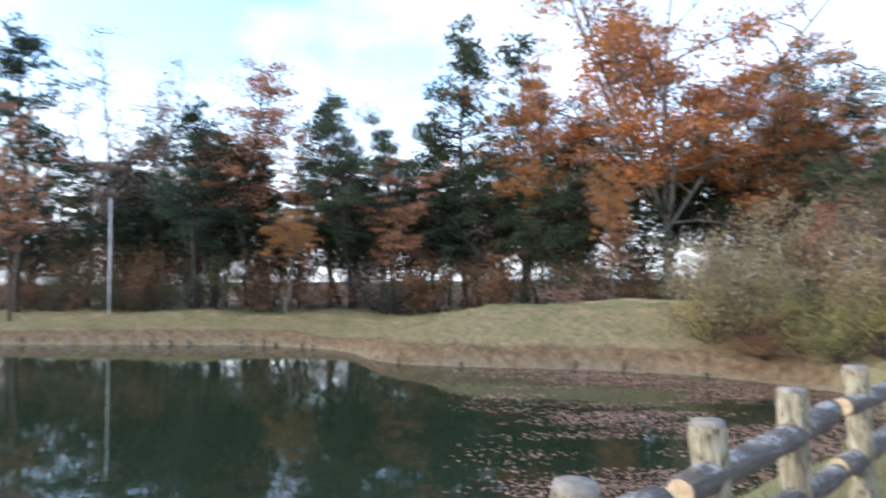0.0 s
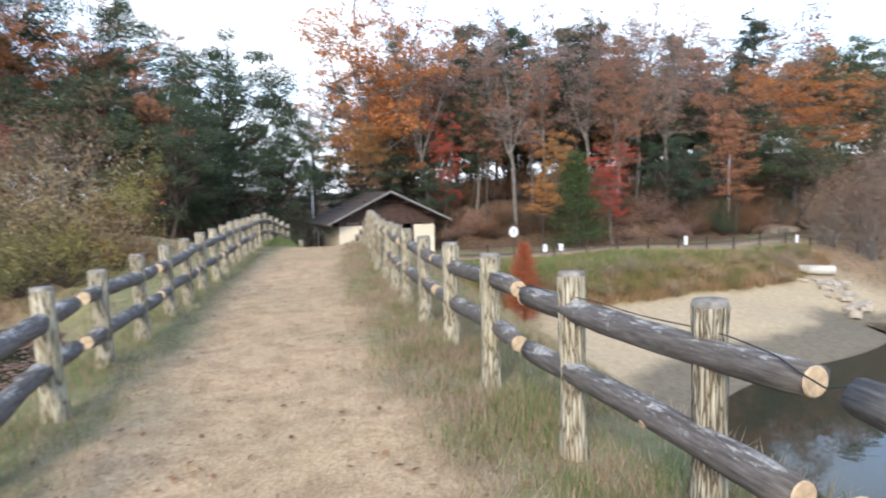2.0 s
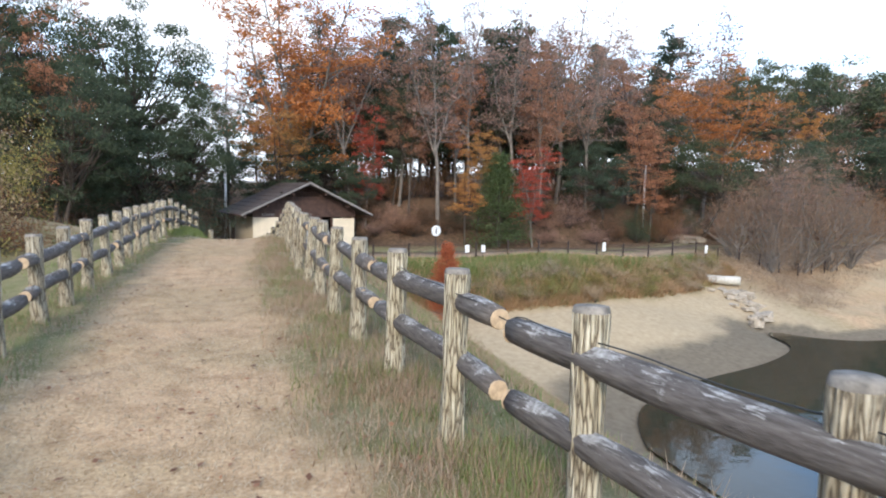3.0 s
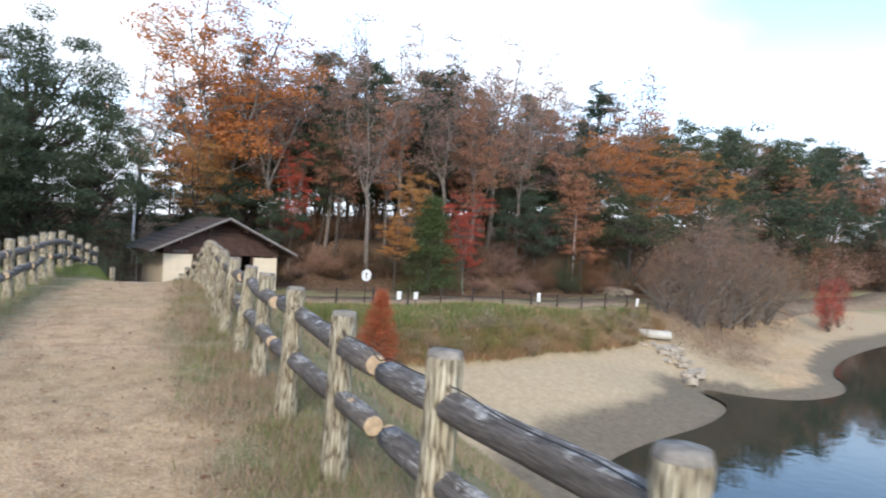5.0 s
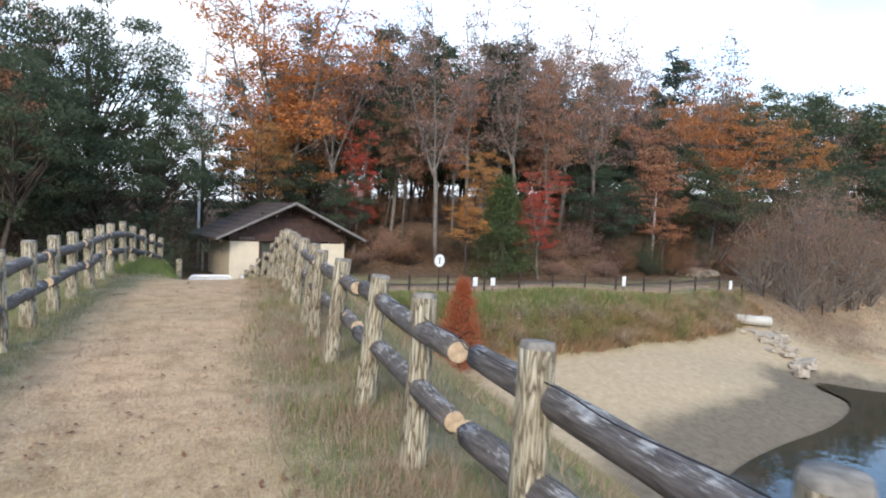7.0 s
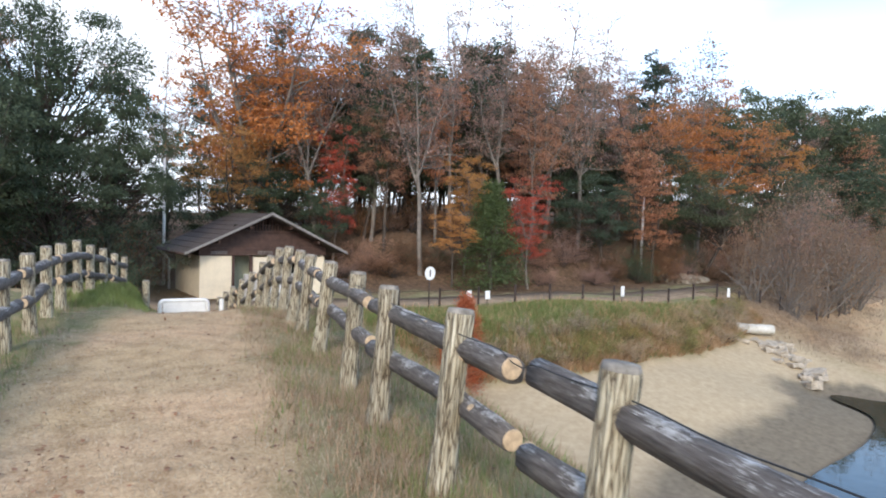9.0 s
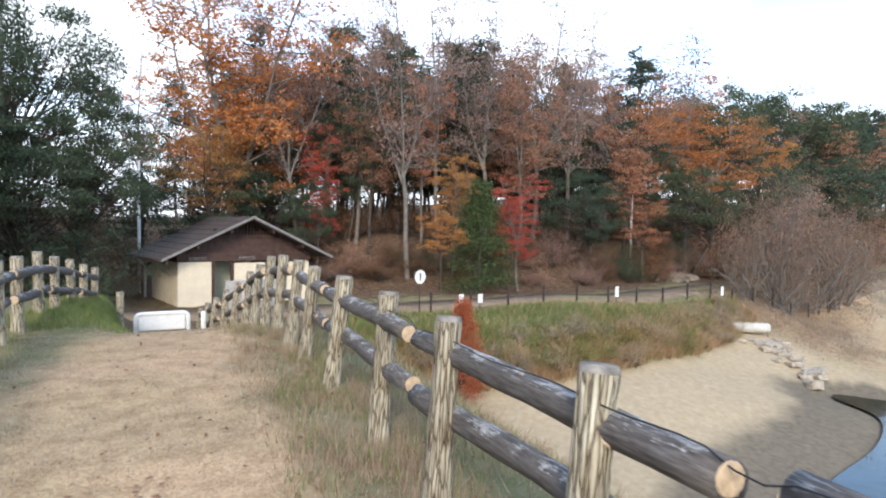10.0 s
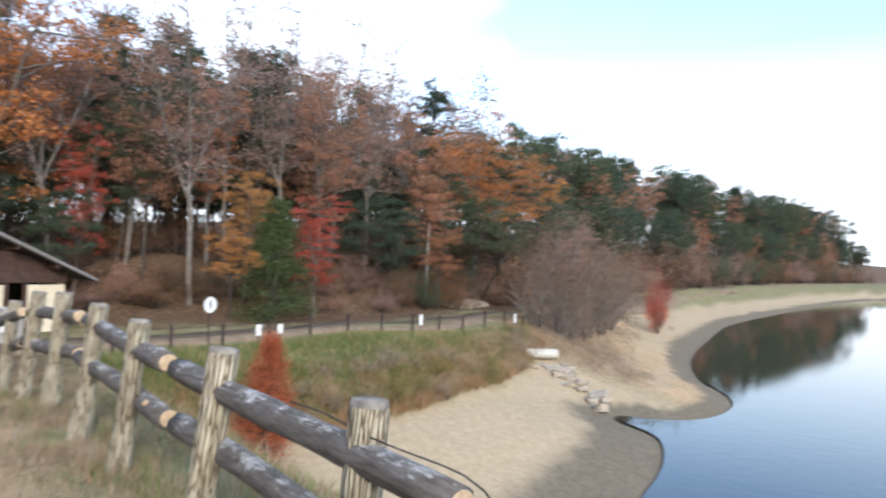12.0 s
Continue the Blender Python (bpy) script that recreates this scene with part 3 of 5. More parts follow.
RIGHT_POSTS = [-2.0, -0.7, 0.6, 1.9, 3.45, 4.8, 5.82, 7.15, 8.47, 9.87, 11.12, 12.6, 13.8, 15.18, 16.5, 17.8, 19.2, 20.65, 21.95, 23.2] + [24.35 + 1.25 * k for k in range(8)]
LEFT_POSTS = [-2.5, -1.2, 0.1, 1.35, 2.56, 3.70, 4.72, 6.0] + [7.25 + 1.27 * k for k in range(19)]
log_fence("log_fence", right_x, right_z, RIGHT_POSTS, 0, 0.51, 1.02, (0.79, 0.42), lambda y: float(np.interp(y, [0, 10, 14, 40], [0, 1, 5, 6])),
          "grey log rails on cream bark-textured posts beside the low pond")
log_fence("log_fence", left_x, left_z, LEFT_POSTS, 0, 0.63, 0.93, (0.68, 0.32), lambda y: -1.0,
          "grey log rails on cream bark-textured posts beside the green pond")


def wire():
    joints = [4.15, 6.55, 9.2, 11.84, 14.52, 17.02]
    pts, rad = [], []
    for y in np.linspace(3.0, 18.4, 150):
        sag = sum(-0.06 * math.exp(-((y - j) / 0.12) ** 2) for j in joints)
        pts.append((float(right_x(y)) - 0.025 + 0.02 * math.sin(y * 7), float(y), right_z(float(y)) + 0.872 + sag))
        rad.append(0.0035)
    tagged(new("wire", tube_mesh("wire", pts, rad, M_WIRE, 5)), "thin black wire along the log rail", "wire")


wire()


# ---- trees ----
def grow(rnd, start, way, length, radius, depth, out, tips, spread=0.75, lift=0.25, bend=0.22, kids=3):
    """One limb as a bent tapered tube, then its branches."""
    pts, rad, p, d = [Vector(start)], [radius], Vector(start), Vector(way).normalized()
    n = 5 if depth > 1 else 3
    for i in range(n):
        d = (d + Vector((rnd.gauss(0, bend), rnd.gauss(0, bend), rnd.gauss(0, bend * 0.5) + lift * 0.15))).normalized()
        p = p + d * (length / n)
        pts.append(p.copy())
        rad.append(radius * (1 - 0.55 * (i + 1) / n))
    out.append((pts, rad, 7 if depth > 2 else (5 if depth > 1 else 3)))
    if depth <= 1:
        tips.extend((pts[-1], pts[-2]) if depth == 1 else pts[-1:])
    if depth > 0:
        for j in range(kids + (1 if depth > 2 else 0)):
            i = rnd.randint(max(1, n // 3), n)
            side = Vector((rnd.gauss(0, 1), rnd.gauss(0, 1), rnd.gauss(0, 0.4) + lift))
            grow(rnd, pts[i], (d * (1 - spread) + side.normalized() * spread), length * rnd.uniform(0.5, 0.78), rad[i] * 0.6, depth - 1, out, tips, spread, lift, bend, kids)


def tubes_mesh(name, out, mat):
    verts, faces = [], []
    for pts, rad, sides in out:
        v, f = tube(pts, rad, sides, False)
        o = len(verts)
        verts += v
        faces += [tuple(i + o for i in q) for q in f]
    return mesh_of(name, verts, faces, mat, smooth=True)


def leaf_mesh(name, centers, size, mat, seed, flat=0.0, corners=3):
    """One small bent leaf at each centre."""
    g = np.random.RandomState(seed)
    c = np.asarray(centers, float)
    n = len(c)
    a = g.normal(size=(n, 3))
    a[:, 2] *= 1 - flat
    a /= np.linalg.norm(a, axis=1)[:, None]
    b = np.cross(a, g.normal(size=(n, 3)) * np.array([1, 1, 1]) + np.array([0, 0, 6.0 * flat]))
    b /= np.linalg.norm(b, axis=1)[:, None] + 1e-9
    s = size * g.uniform(0.55, 1.35, n)[:, None]
    if corners == 3:
        v = np.stack([c - a * s, c + b * s * 0.9 + a * s * 0.3, c + a * s * 0.7 - b * s * 0.35], 1)
    else:
        v = np.stack([c - a * s, c + b * s * 0.6, c + a * s, c - b * s * 0.6], 1)
    return mesh_of(name, v.reshape(-1, 3), np.arange(n * corners).reshape(-1, corners), mat)


def clumps(g, tips, per, r, squash, few=1.0):
    """Leaves in rounded flat-bottomed clumps, one at each tip."""
    t = np.array([tuple(p) for p in tips])
    pick = np.repeat(np.arange(len(t)), max(3, int(per * few)))
    d = g.normal(size=(len(pick), 3))
    d /= np.linalg.norm(d, axis=1)[:, None]
    size = g.uniform(0.6, 1.35, len(t))[pick] * r
    d *= (size * g.uniform(0.15, 1, len(pick)) ** 0.45)[:, None]
    d[:, 2] *= squash * np.where(d[:, 2] < 0, 0.55, 1)
    return t[pick] + d + g.normal(size=d.shape) * 0.06


def cloud(g, tips, per, r, squash=0.75):
    t = np.array([tuple(p) for p in tips])
    pick = np.repeat(np.arange(len(t)), per)
    d = g.normal(size=(len(pick), 3)) * r * np.array([1, 1, squash])
    return t[pick] + d


# leaders, height of the fork, reach, limbs, twigs, leaves a clump, clump radius, share of leafy tips at the top
FORMS = {"rust": (3, 3.2, 1.9, 13, 4, 74, 0.42, 0.6), "orange": (6, 3.0, 2.7, 12, 4, 66, 0.42, 0.8), "amber": (4, 4.6, 2.5, 8, 4, 84, 0.46, 0.9),
         "maple": (3, 2.2, 2.0, 13, 4, 90, 0.46, 0.85), "pinkish": (4, 3.4, 1.9, 12, 5, 40, 0.42, 0.6), "bare": (3, 3.6, 1.8, 13, 6, 18, 0.45, 0.7),
         "oak": (7, 2.2, 3.4, 12, 6, 88, 0.44, 0.05)}
FORM_LEAF = {"bare": "pinkish", "oak": "orange"}


def bent(rnd, start, way, length, radius, end, n, bend, lift=0.0):
    """Points and radii of one crooked limb."""
    pts, rad, p, d = [Vector(start)], [radius], Vector(start), Vector(way).normalized()
    for i in range(n):
        d = (d + Vector((rnd.gauss(0, bend), rnd.gauss(0, bend), rnd.gauss(0, bend * 0.6) + lift))).normalized()
        p = p + d * (length / n)
        pts.append(p.copy())
        rad.append(radius + (end - radius) * (i + 1) / n)
    return pts, rad


def branching(rnd, leaders, base, reach, limbs, twigs, out, tips):
    """A trunk that forks into rising leaders, with level limbs and twigs in tiers."""
    pts, rad = bent(rnd, (0, 0, -0.4), (rnd.uniform(-0.1, 0.1), rnd.uniform(-0.1, 0.1), 1), base + 0.4, 0.115, 0.08, 5, 0.05)
    out.append((pts, rad, 7))
    fork, turn = pts[-1], rnd.uniform(0, 6.28)
    for k in range(leaders):
        a = turn + k * 6.28 / leaders + rnd.uniform(-0.4, 0.4)
        tilt = rnd.uniform(0.5, 1.0) * reach / 6.5 * (1.0 if k else 0.25)
        tall = (10 - base) * rnd.uniform(0.75, 1.0) if k else 10 - base
        pts, rad = bent(rnd, fork - Vector((0, 0, 0.5 * k / leaders)), (math.cos(a) * tilt * 2, math.sin(a) * tilt * 2, 1), tall, 0.06, 0.012, 8, 0.09, 0.05)
        out.append((pts, rad, 5))
        for j in range(limbs):
            s = (j + rnd.random()) / limbs
            i = min(7, int(s * 8))
            p = pts[i].lerp(pts[i + 1], s * 8 - i)
            b = rnd.uniform(0, 6.28)
            long = reach * (1 - 0.62 * s) * rnd.uniform(0.45, 1.1)
            lp, lr = bent(rnd, p, (math.cos(b), math.sin(b), rnd.uniform(0.15, 0.9)), long, 0.034 * (1.1 - 0.6 * s), 0.009, 4, 0.17, -0.02)
            out.append((lp, lr, 4))
            tips.append(lp[-1])
            for _ in range(twigs):
                q = lp[rnd.randint(1, 4)]
                tp, tr = bent(rnd, q, (rnd.gauss(0, 1), rnd.gauss(0, 1), rnd.uniform(0.0, 1.1)), rnd.uniform(0.35, 0.95), 0.013, 0.004, 3, 0.22)
                out.append((tp, tr, 3))
                tips.append(tp[-1])


TEMPLATES = {}


def template(kind, variant, far=False):
    """A tree 10 m tall: its trunk and crown meshes; a far one has fewer, larger leaves."""
    key = (kind, variant, far)
    few, big = (0.42, 1.5) if far else (1.0, 1.0)
    if key in TEMPLATES:
        return TEMPLATES[key]
    rnd, g = random.Random(f"{kind}{variant}"), np.random.RandomState(len(kind) * 31 + variant * 7 + ord(kind[0]))
    out, tips = [], []
    bark = M_TRUNK
    if kind in FORMS:
        leaders, base, reach, limbs, twigs, per, clump, thin = FORMS[kind]
        bark = M_PALE_TRUNK if (kind in ("pinkish", "bare") or variant % 2) else M_TRUNK
        branching(rnd, leaders, base, reach, limbs, twigs, out, tips)
        keep = [p for p in tips if rnd.random() < np.interp(p.z, [5.0, 7.2 if kind == "oak" else 9.0], [0.92, thin])]
        crown = leaf_mesh("crown", clumps(g, keep, per, clump, 0.38, few), 0.049 * big, LEAVES[FORM_LEAF.get(kind, kind)], variant, 0.1)
    elif kind == "evergreen":
        grow(rnd, (0, 0, -0.4), (rnd.uniform(-0.1, 0.1), rnd.uniform(-0.1, 0.1), 1), 3.4, 0.19, 0, out, [], 0.4)
        fork = out[0][0][-1]
        for j in range(72):
            d = Vector((rnd.gauss(0, 1), rnd.gauss(0, 1), rnd.gauss(0.2, 0.85))).normalized()
            deep = rnd.uniform(0.82, 0.97) if j < 56 else rnd.uniform(0.3, 0.7)
            q = Vector((d.x * 2.9 * deep, d.y * 2.9 * deep, 5.9 + d.z * 3.3 * deep))
            p = fork + Vector((0, 0, rnd.uniform(-0.6, 2.6)))
            m = p.lerp(q, 0.55) + Vector((rnd.gauss(0, 0.2), rnd.gauss(0, 0.2), -0.25))
            out.append(([p, m, q], [0.05, 0.032, 0.01], 4))
            tips.append(q)
        out.append(([fork, fork + Vector((0.1, 0, 1.6)), fork + Vector((0, 0.1, 3.4))], [0.12, 0.09, 0.04], 6))
        crown = leaf_mesh("crown", clumps(g, tips, 360, 0.8, 0.5, few), 0.055 * big, LEAVES["green"], variant, 0.1)
    elif kind == "pine":
        top = [(0.12 * math.sin(i * 0.9 + variant), 0.1 * math.cos(i * 0.7), -0.4 + i * 1.04) for i in range(11)]
        out.append(([Vector(p) for p in top], [0.16 * (1 - i / 11.5) for i in range(11)], 7))
        for j in range(44):
            s = rnd.uniform(0.26, 0.98)
            reach = (2.3 * (1 - s) + 0.55) * rnd.uniform(0.5, 1.15)
            a = rnd.uniform(0, 6.28)
            p = Vector(top[0]).lerp(Vector(top[-1]), s)
            grow(rnd, p, (math.cos(a), math.sin(a), rnd.uniform(-0.05, 0.5)), reach, 0.035, 1, out, tips, 0.6, 0.15, 0.15, 3)
        crown = leaf_mesh("crown", clumps(g, tips, 36, 0.48, 0.42, few), 0.085 * big, LEAVES["needle"], variant, 0.2)
    elif kind in ("conifer", "cypress"):
        top = [(0, 0, -0.3 + i * 1.03) for i in range(11)]
        out.append(([Vector(p) for p in top], [0.2 * (1 - i / 11.5) for i in range(11)], 6))
        wide = 2.6 if kind == "conifer" else 2.2
        for j in range(300):
            s = rnd.random() ** 0.8
            a = rnd.uniform(0, 6.28)
            fat = (1 - s) ** 0.75 if kind == "conifer" else min(1, (1 - s) * 1.8) ** 0.8 * min(1, 0.55 + s * 2)
            r = wide * fat * rnd.uniform(0.75, 1.05) + 0.12
            p = Vector((0, 0, s * 9.6 + 0.1))
            q = p + Vector((math.cos(a) * r, math.sin(a) * r, -0.12 * r if kind == "conifer" else 0.5))
            out.append(([p, p.lerp(q, 0.5) + Vector((0, 0, 0.1)), q], [0.03, 0.02, 0.008], 3))
            tips.extend([q, p.lerp(q, 0.8), p.lerp(q, 0.55)])
        crown = leaf_mesh("crown", cloud(g, tips, 26, 0.30, 0.9), 0.075 * big, LEAVES["fir" if kind == "conifer" else "cypress"], variant, 0.2)
    else:  # shrubs, many stems from the ground
        bark = M_PALE_TRUNK if kind == "brush" else M_TRUNK
        for j in range(11 if far else 15):
            a = rnd.uniform(0, 6.28)
            lean = rnd.uniform(0.1, 1.5)
            s = Vector((rnd.gauss(0, 0.16), rnd.gauss(0, 0.16), -0.3))
            grow(rnd, s, (math.cos(a) * lean, math.sin(a) * lean, 1), rnd.uniform(3.5, 5.5), 0.07, 2, out, tips, 0.55, 0.25, 0.25, 3)
        tint = {"brush": "brush", "thicket": "thicket", "olive": "olive", "tanbush": "tan", "redbush": "maple", "rustbush": "pinkish", "greenbush": "green", "tussock": "straw", "green_tussock": "olive"}[kind]
        per = {"brush": 20, "thicket": 42, "olive": 22}.get(kind, 30)
        tips = [p for p in tips if rnd.random() < (0.75 if p.z < 3.5 else 0.5)]
        crown = leaf_mesh("crown", cloud(g, tips, max(4, int(per * few * 1.4)), 0.48, 0.8), (0.07 if kind == "brush" else 0.1) * big, LEAVES[tint], variant)
    if far:
        out = [(q, r, max(3, n - 3)) for q, r, n in out if r[0] > 0.022]
    trunk = tubes_mesh("trunk", out, bark)
    co = np.empty(len(crown.vertices) * 3, np.float32)
    crown.vertices.foreach_get("co", co)
    co = co.reshape(-1, 3)
    size = (np.percentile(co[:, 2], 98.5), np.percentile(np.hypot(co[:, 0], co[:, 1]), 92) * 2)
    TEMPLATES[key] = (trunk, crown, size)
    return TEMPLATES[key]


WORDS = {
    "rust": ("tree", "deciduous tree in rusty brown autumn leaf"), "orange": ("tree", "tall deciduous tree in orange autumn leaf"),
    "amber": ("tree", "small tree in golden orange autumn leaf"), "maple": ("tree", "small maple in bright red leaf"),
    "pinkish": ("tree", "thin tree with a few brown leaves remaining"), "oak": ("tree", "broad oak with orange leaves and bare upper twigs"),
    "bare": ("tree", "tall pale-barked tree almost bare of leaves"), "evergreen": ("tree", "dark broad-leaved evergreen tree with a full crown"),
    "pine": ("tree", "tall dark green pine with layered branches"), "conifer": ("tree", "young green conifer on the wooded slope"),
    "cypress": ("tree", "narrow rust-red conifer on the sandy bank"), "brush": ("shrub", "leafless grey-brown brushwood above the sand"),
    "thicket": ("shrub", "withered brown undergrowth at the wood's edge"), "olive": ("shrub", "yellow-green bush among dry twigs"),
    "tanbush": ("shrub", "dry tan-leaved bush on the pond bank"), "redbush": ("shrub", "dark red bush on the shore"), "rustbush": ("shrub", "rust-brown bush on the slope"), "tussock": ("tussock", "withered tussock hanging over the sand"), "green_tussock": ("tussock", "green tussock hanging over the sand"),
    "greenbush": ("shrub", "dark green bush in the undergrowth"),
}
TREE_COUNT = [0]


def tree(kind, x, y, tall, wide, behind=False):
    TREE_COUNT[0] += 1
    n = TREE_COUNT[0]
    variant = n % (3 if kind in ("rust", "evergreen", "pine", "thicket", "bare", "pinkish", "orange") else 2)
    trunk, crown, (h, w) = template(kind, variant, behind or math.hypot(x, y - 10) > 82)
    what, label = WORDS[kind]
    root = thing(what, (x, y, height(x, y)), (n * 67) % 360, label, what, {"tree": "trees of the wood", "shrub": "bushes of the wood", "tussock": "tussocks on the bank"}[what])
    s, sx = tall / h, wide / w
    if what == "tree" and kind not in ("conifer", "cypress"):
        sx = min(max(sx, s * 0.78), s * 1.3)
    root.scale = (sx, sx, s)
    part("trunk", trunk, None, root)
    part("crown", crown, None, root)
    return root

# the trees that stand out, wood by wood
# the hill over the lane
tree("orange", 4.7, 60.0, 22.0, 15.7)
tree("amber", 4.0, 56.7, 11.5, 6.3)
tree("evergreen", 3.5, 59.4, 8.7, 7.5)
tree("evergreen", 8.0, 61.9, 9.5, 5.1)
tree("bare", 9.9, 58.9, 20.4, 6.0)
tree("rust", 10.6, 62.8, 16.2, 5.2)
tree("maple", 10.7, 58.7, 10.2, 3.0)
tree("evergreen", 13.4, 60.4, 10.1, 4.6)
tree("evergreen", 9.9, 57.9, 6.9, 3.1)
tree("pine", 13.5, 66.4, 14.8, 5.2)
tree("rust", 14.4, 58.3, 14.7, 5.3)
tree("bare", 14.0, 60.3, 18.4, 5.9)
tree("pine", 19.5, 67.9, 17.6, 5.5)
tree("evergreen", 18.3, 67.0, 11.0, 4.4)
tree("bare", 16.3, 55.2, 20.0, 6.6)
tree("rust", 19.2, 59.9, 14.3, 4.8)
tree("bare", 20.9, 60.8, 19.0, 6.7)
tree("pine", 26.3, 68.7, 17.5, 6.3)
tree("amber", 19.5, 54.9, 8.5, 4.3)
tree("amber", 17.7, 52.9, 5.7, 4.1)
tree("bare", 24.5, 59.5, 19.1, 6.8)
tree("pine", 30.7, 70.2, 18.2, 6.7)
tree("pine", 24.0, 70.6, 14.2, 5.3)
tree("evergreen", 29.1, 66.0, 11.8, 5.2)
tree("rust", 25.9, 56.6, 16.0, 6.5)
tree("rust", 27.5, 61.8, 13.2, 5.3)
tree("bare", 30.0, 61.1, 19.5, 7.8)
tree("bare", 31.8, 58.4, 19.3, 7.1)
tree("pinkish", 33.8, 63.6, 16.9, 6.3)
tree("pine", 41.9, 71.6, 16.3, 6.8)
tree("maple", 23.7, 52.8, 7.9, 4.6)
tree("conifer", 20.5, 52.6, 7.3, 4.4)
tree("evergreen", 31.2, 55.3, 7.7, 7.2)
tree("evergreen", 32.1, 61.4, 8.5, 5.5)
tree("evergreen", 40.8, 60.5, 9.7, 7.5)
tree("rust", 36.0, 56.9, 14.9, 5.9)
tree("orange", 47.2, 60.8, 16.4, 12.2)
tree("rust", 35.9, 53.9, 8.4, 5.1)
tree("pinkish", 39.7, 63.3, 17.7, 7.2)
tree("pine", 48.9, 69.4, 19.1, 7.1)
tree("pinkish", 57.7, 71.7, 21.2, 9.9)
tree("bare", 48.9, 66.4, 17.6, 7.5)
tree("evergreen", 43.6, 56.3, 9.1, 12.2)
tree("evergreen", 58.1, 61.8, 10.5, 11.8)
tree("evergreen", 60.5, 68.7, 16.8, 9.2)
tree("evergreen", 76.1, 77.7, 17.8, 12.9)
tree("evergreen", 92.2, 84.2, 19.5, 16.1)
tree("evergreen", 109.2, 89.8, 18.5, 15.0)
tree("rust", 62.5, 66.3, 14.0, 7.1)
tree("amber", 68.1, 67.1, 15.2, 4.9)
tree("bare", 68.6, 64.3, 12.2, 9.6)
tree("rust", 93.7, 77.7, 16.4, 10.8)
tree("evergreen", 84.8, 70.3, 12.4, 13.3)
for ex, ey, et, ew in ((7.5, 70, 12, 6), (12, 69, 13, 6), (16.5, 64, 11, 5), (21.5, 66, 14, 6), (25, 65, 12, 5), (28, 72, 15, 6), (33, 68, 14, 6.5), (37, 66, 11, 6), (43, 68, 13, 7), (18.5, 72, 16, 6), (10, 75, 15, 6)):
    tree("evergreen", ex, ey, et, ew)
for ex, ey, et in ((8.5, 68, 17), (16, 70, 18), (22.5, 72, 18), (33.5, 71, 17), (38.5, 69, 17), (28.5, 69, 18)):
    tree("pine", ex, ey, et, et * 0.32)
# the dark evergreens behind the meadow
tree("evergreen", -6.0, 51.8, 15.3, 8.7)
tree("evergreen", -8.6, 50.3, 13.0, 8.0)
tree("evergreen", -2.4, 50.1, 10.3, 4.4)
tree("evergreen", -5.6, 47.8, 8.1, 8.3)
tree("evergreen", -9.2, 46.1, 7.1, 8.1)
tree("greenbush", -2.8, 48.4, 4.6, 4.6)
tree("greenbush", -5.5, 47.0, 5.0, 6.0)
tree("rust", -10.5, 57.1, 16.8, 4.9)
# the wood beyond the green pond
tree("pine", -53.9, 5.2, 19.8, 6.1)
tree("rust", -49.9, 4.4, 13.8, 3.9)
tree("bare", -51.1, 10.7, 19.5, 6.8)
tree("pine", -45.1, 14.4, 13.9, 4.5)
tree("bare", -52.4, 14.2, 18.3, 6.1)
tree("rust", -44.7, 18.8, 18.3, 10.0)
tree("amber", -40.4, 18.8, 6.7, 5.0)
tree("rust", -42.8, 20.8, 12.0, 6.1)
tree("evergreen", -40.3, 23.5, 14.2, 5.2)
tree("pine", -44.4, 24.3, 15.8, 4.8)
tree("rust", -36.9, 25.3, 10.5, 6.1)
tree("evergreen", -39.5, 28.5, 13.4, 5.4)
tree("pine", -36.6, 30.8, 20.7, 5.7)
tree("pine", -37.2, 37.6, 21.1, 5.4)
tree("orange", -33.1, 33.2, 18.0, 6.0)
tree("rust", -38.7, 32.9, 11.0, 5.2)
tree("oak", -25.3, 38.5, 21.8, 16.8)
tree("orange", -21.1, 44.3, 16.2, 7.9)
tree("orange", -18.3, 46.7, 15.9, 7.2)
tree("evergreen", -21.4, 50.8, 17.8, 8.0)
tree("rust", -13.7, 49.3, 15.4, 4.8)
tree("evergreen", -13.6, 51.4, 15.4, 6.8)
tree("evergreen", -13.7, 43.0, 9.6, 8.0)
tree("rust", -9.7, 44.1, 12.0, 4.6)
tree("amber", -25.9, 34.3, 8.9, 3.3)
tree("rust", -26.2, 35.3, 6.8, 3.4)
tree("evergreen", -8.5, 42.4, 10.0, 6.2)
tree("redbush", 64.4, 49.7, 6.0, 3.5)
tree("redbush", 68.5, 51.5, 5.2, 3.0)
tree("pinkish", 0.2, 87.6, 17.5, 10.4)
tree("cypress", 10.1, 34.3, 4.0, 1.7)
for bx, by, bt, bw in ((38.0, 45.6, 6.0, 6), (42, 46.2, 8.2, 8), (46.5, 47.0, 9.0, 8.5), (51, 48.3, 8.6, 8.5), (40, 43.8, 4.2, 5), (55.5, 50.0, 7.5, 8), (48, 51, 9.5, 8.5), (53, 53, 9.5, 9), (60, 53.5, 7.5, 9)):
    tree("brush", bx, by, bt, bw)

for bx, by, bt, bw in ((43.5, 47.2, 8.6, 5.5), (49, 49.5, 9.6, 6), (54, 51, 9.0, 6)):
    tree("bare", bx, by, bt, bw)

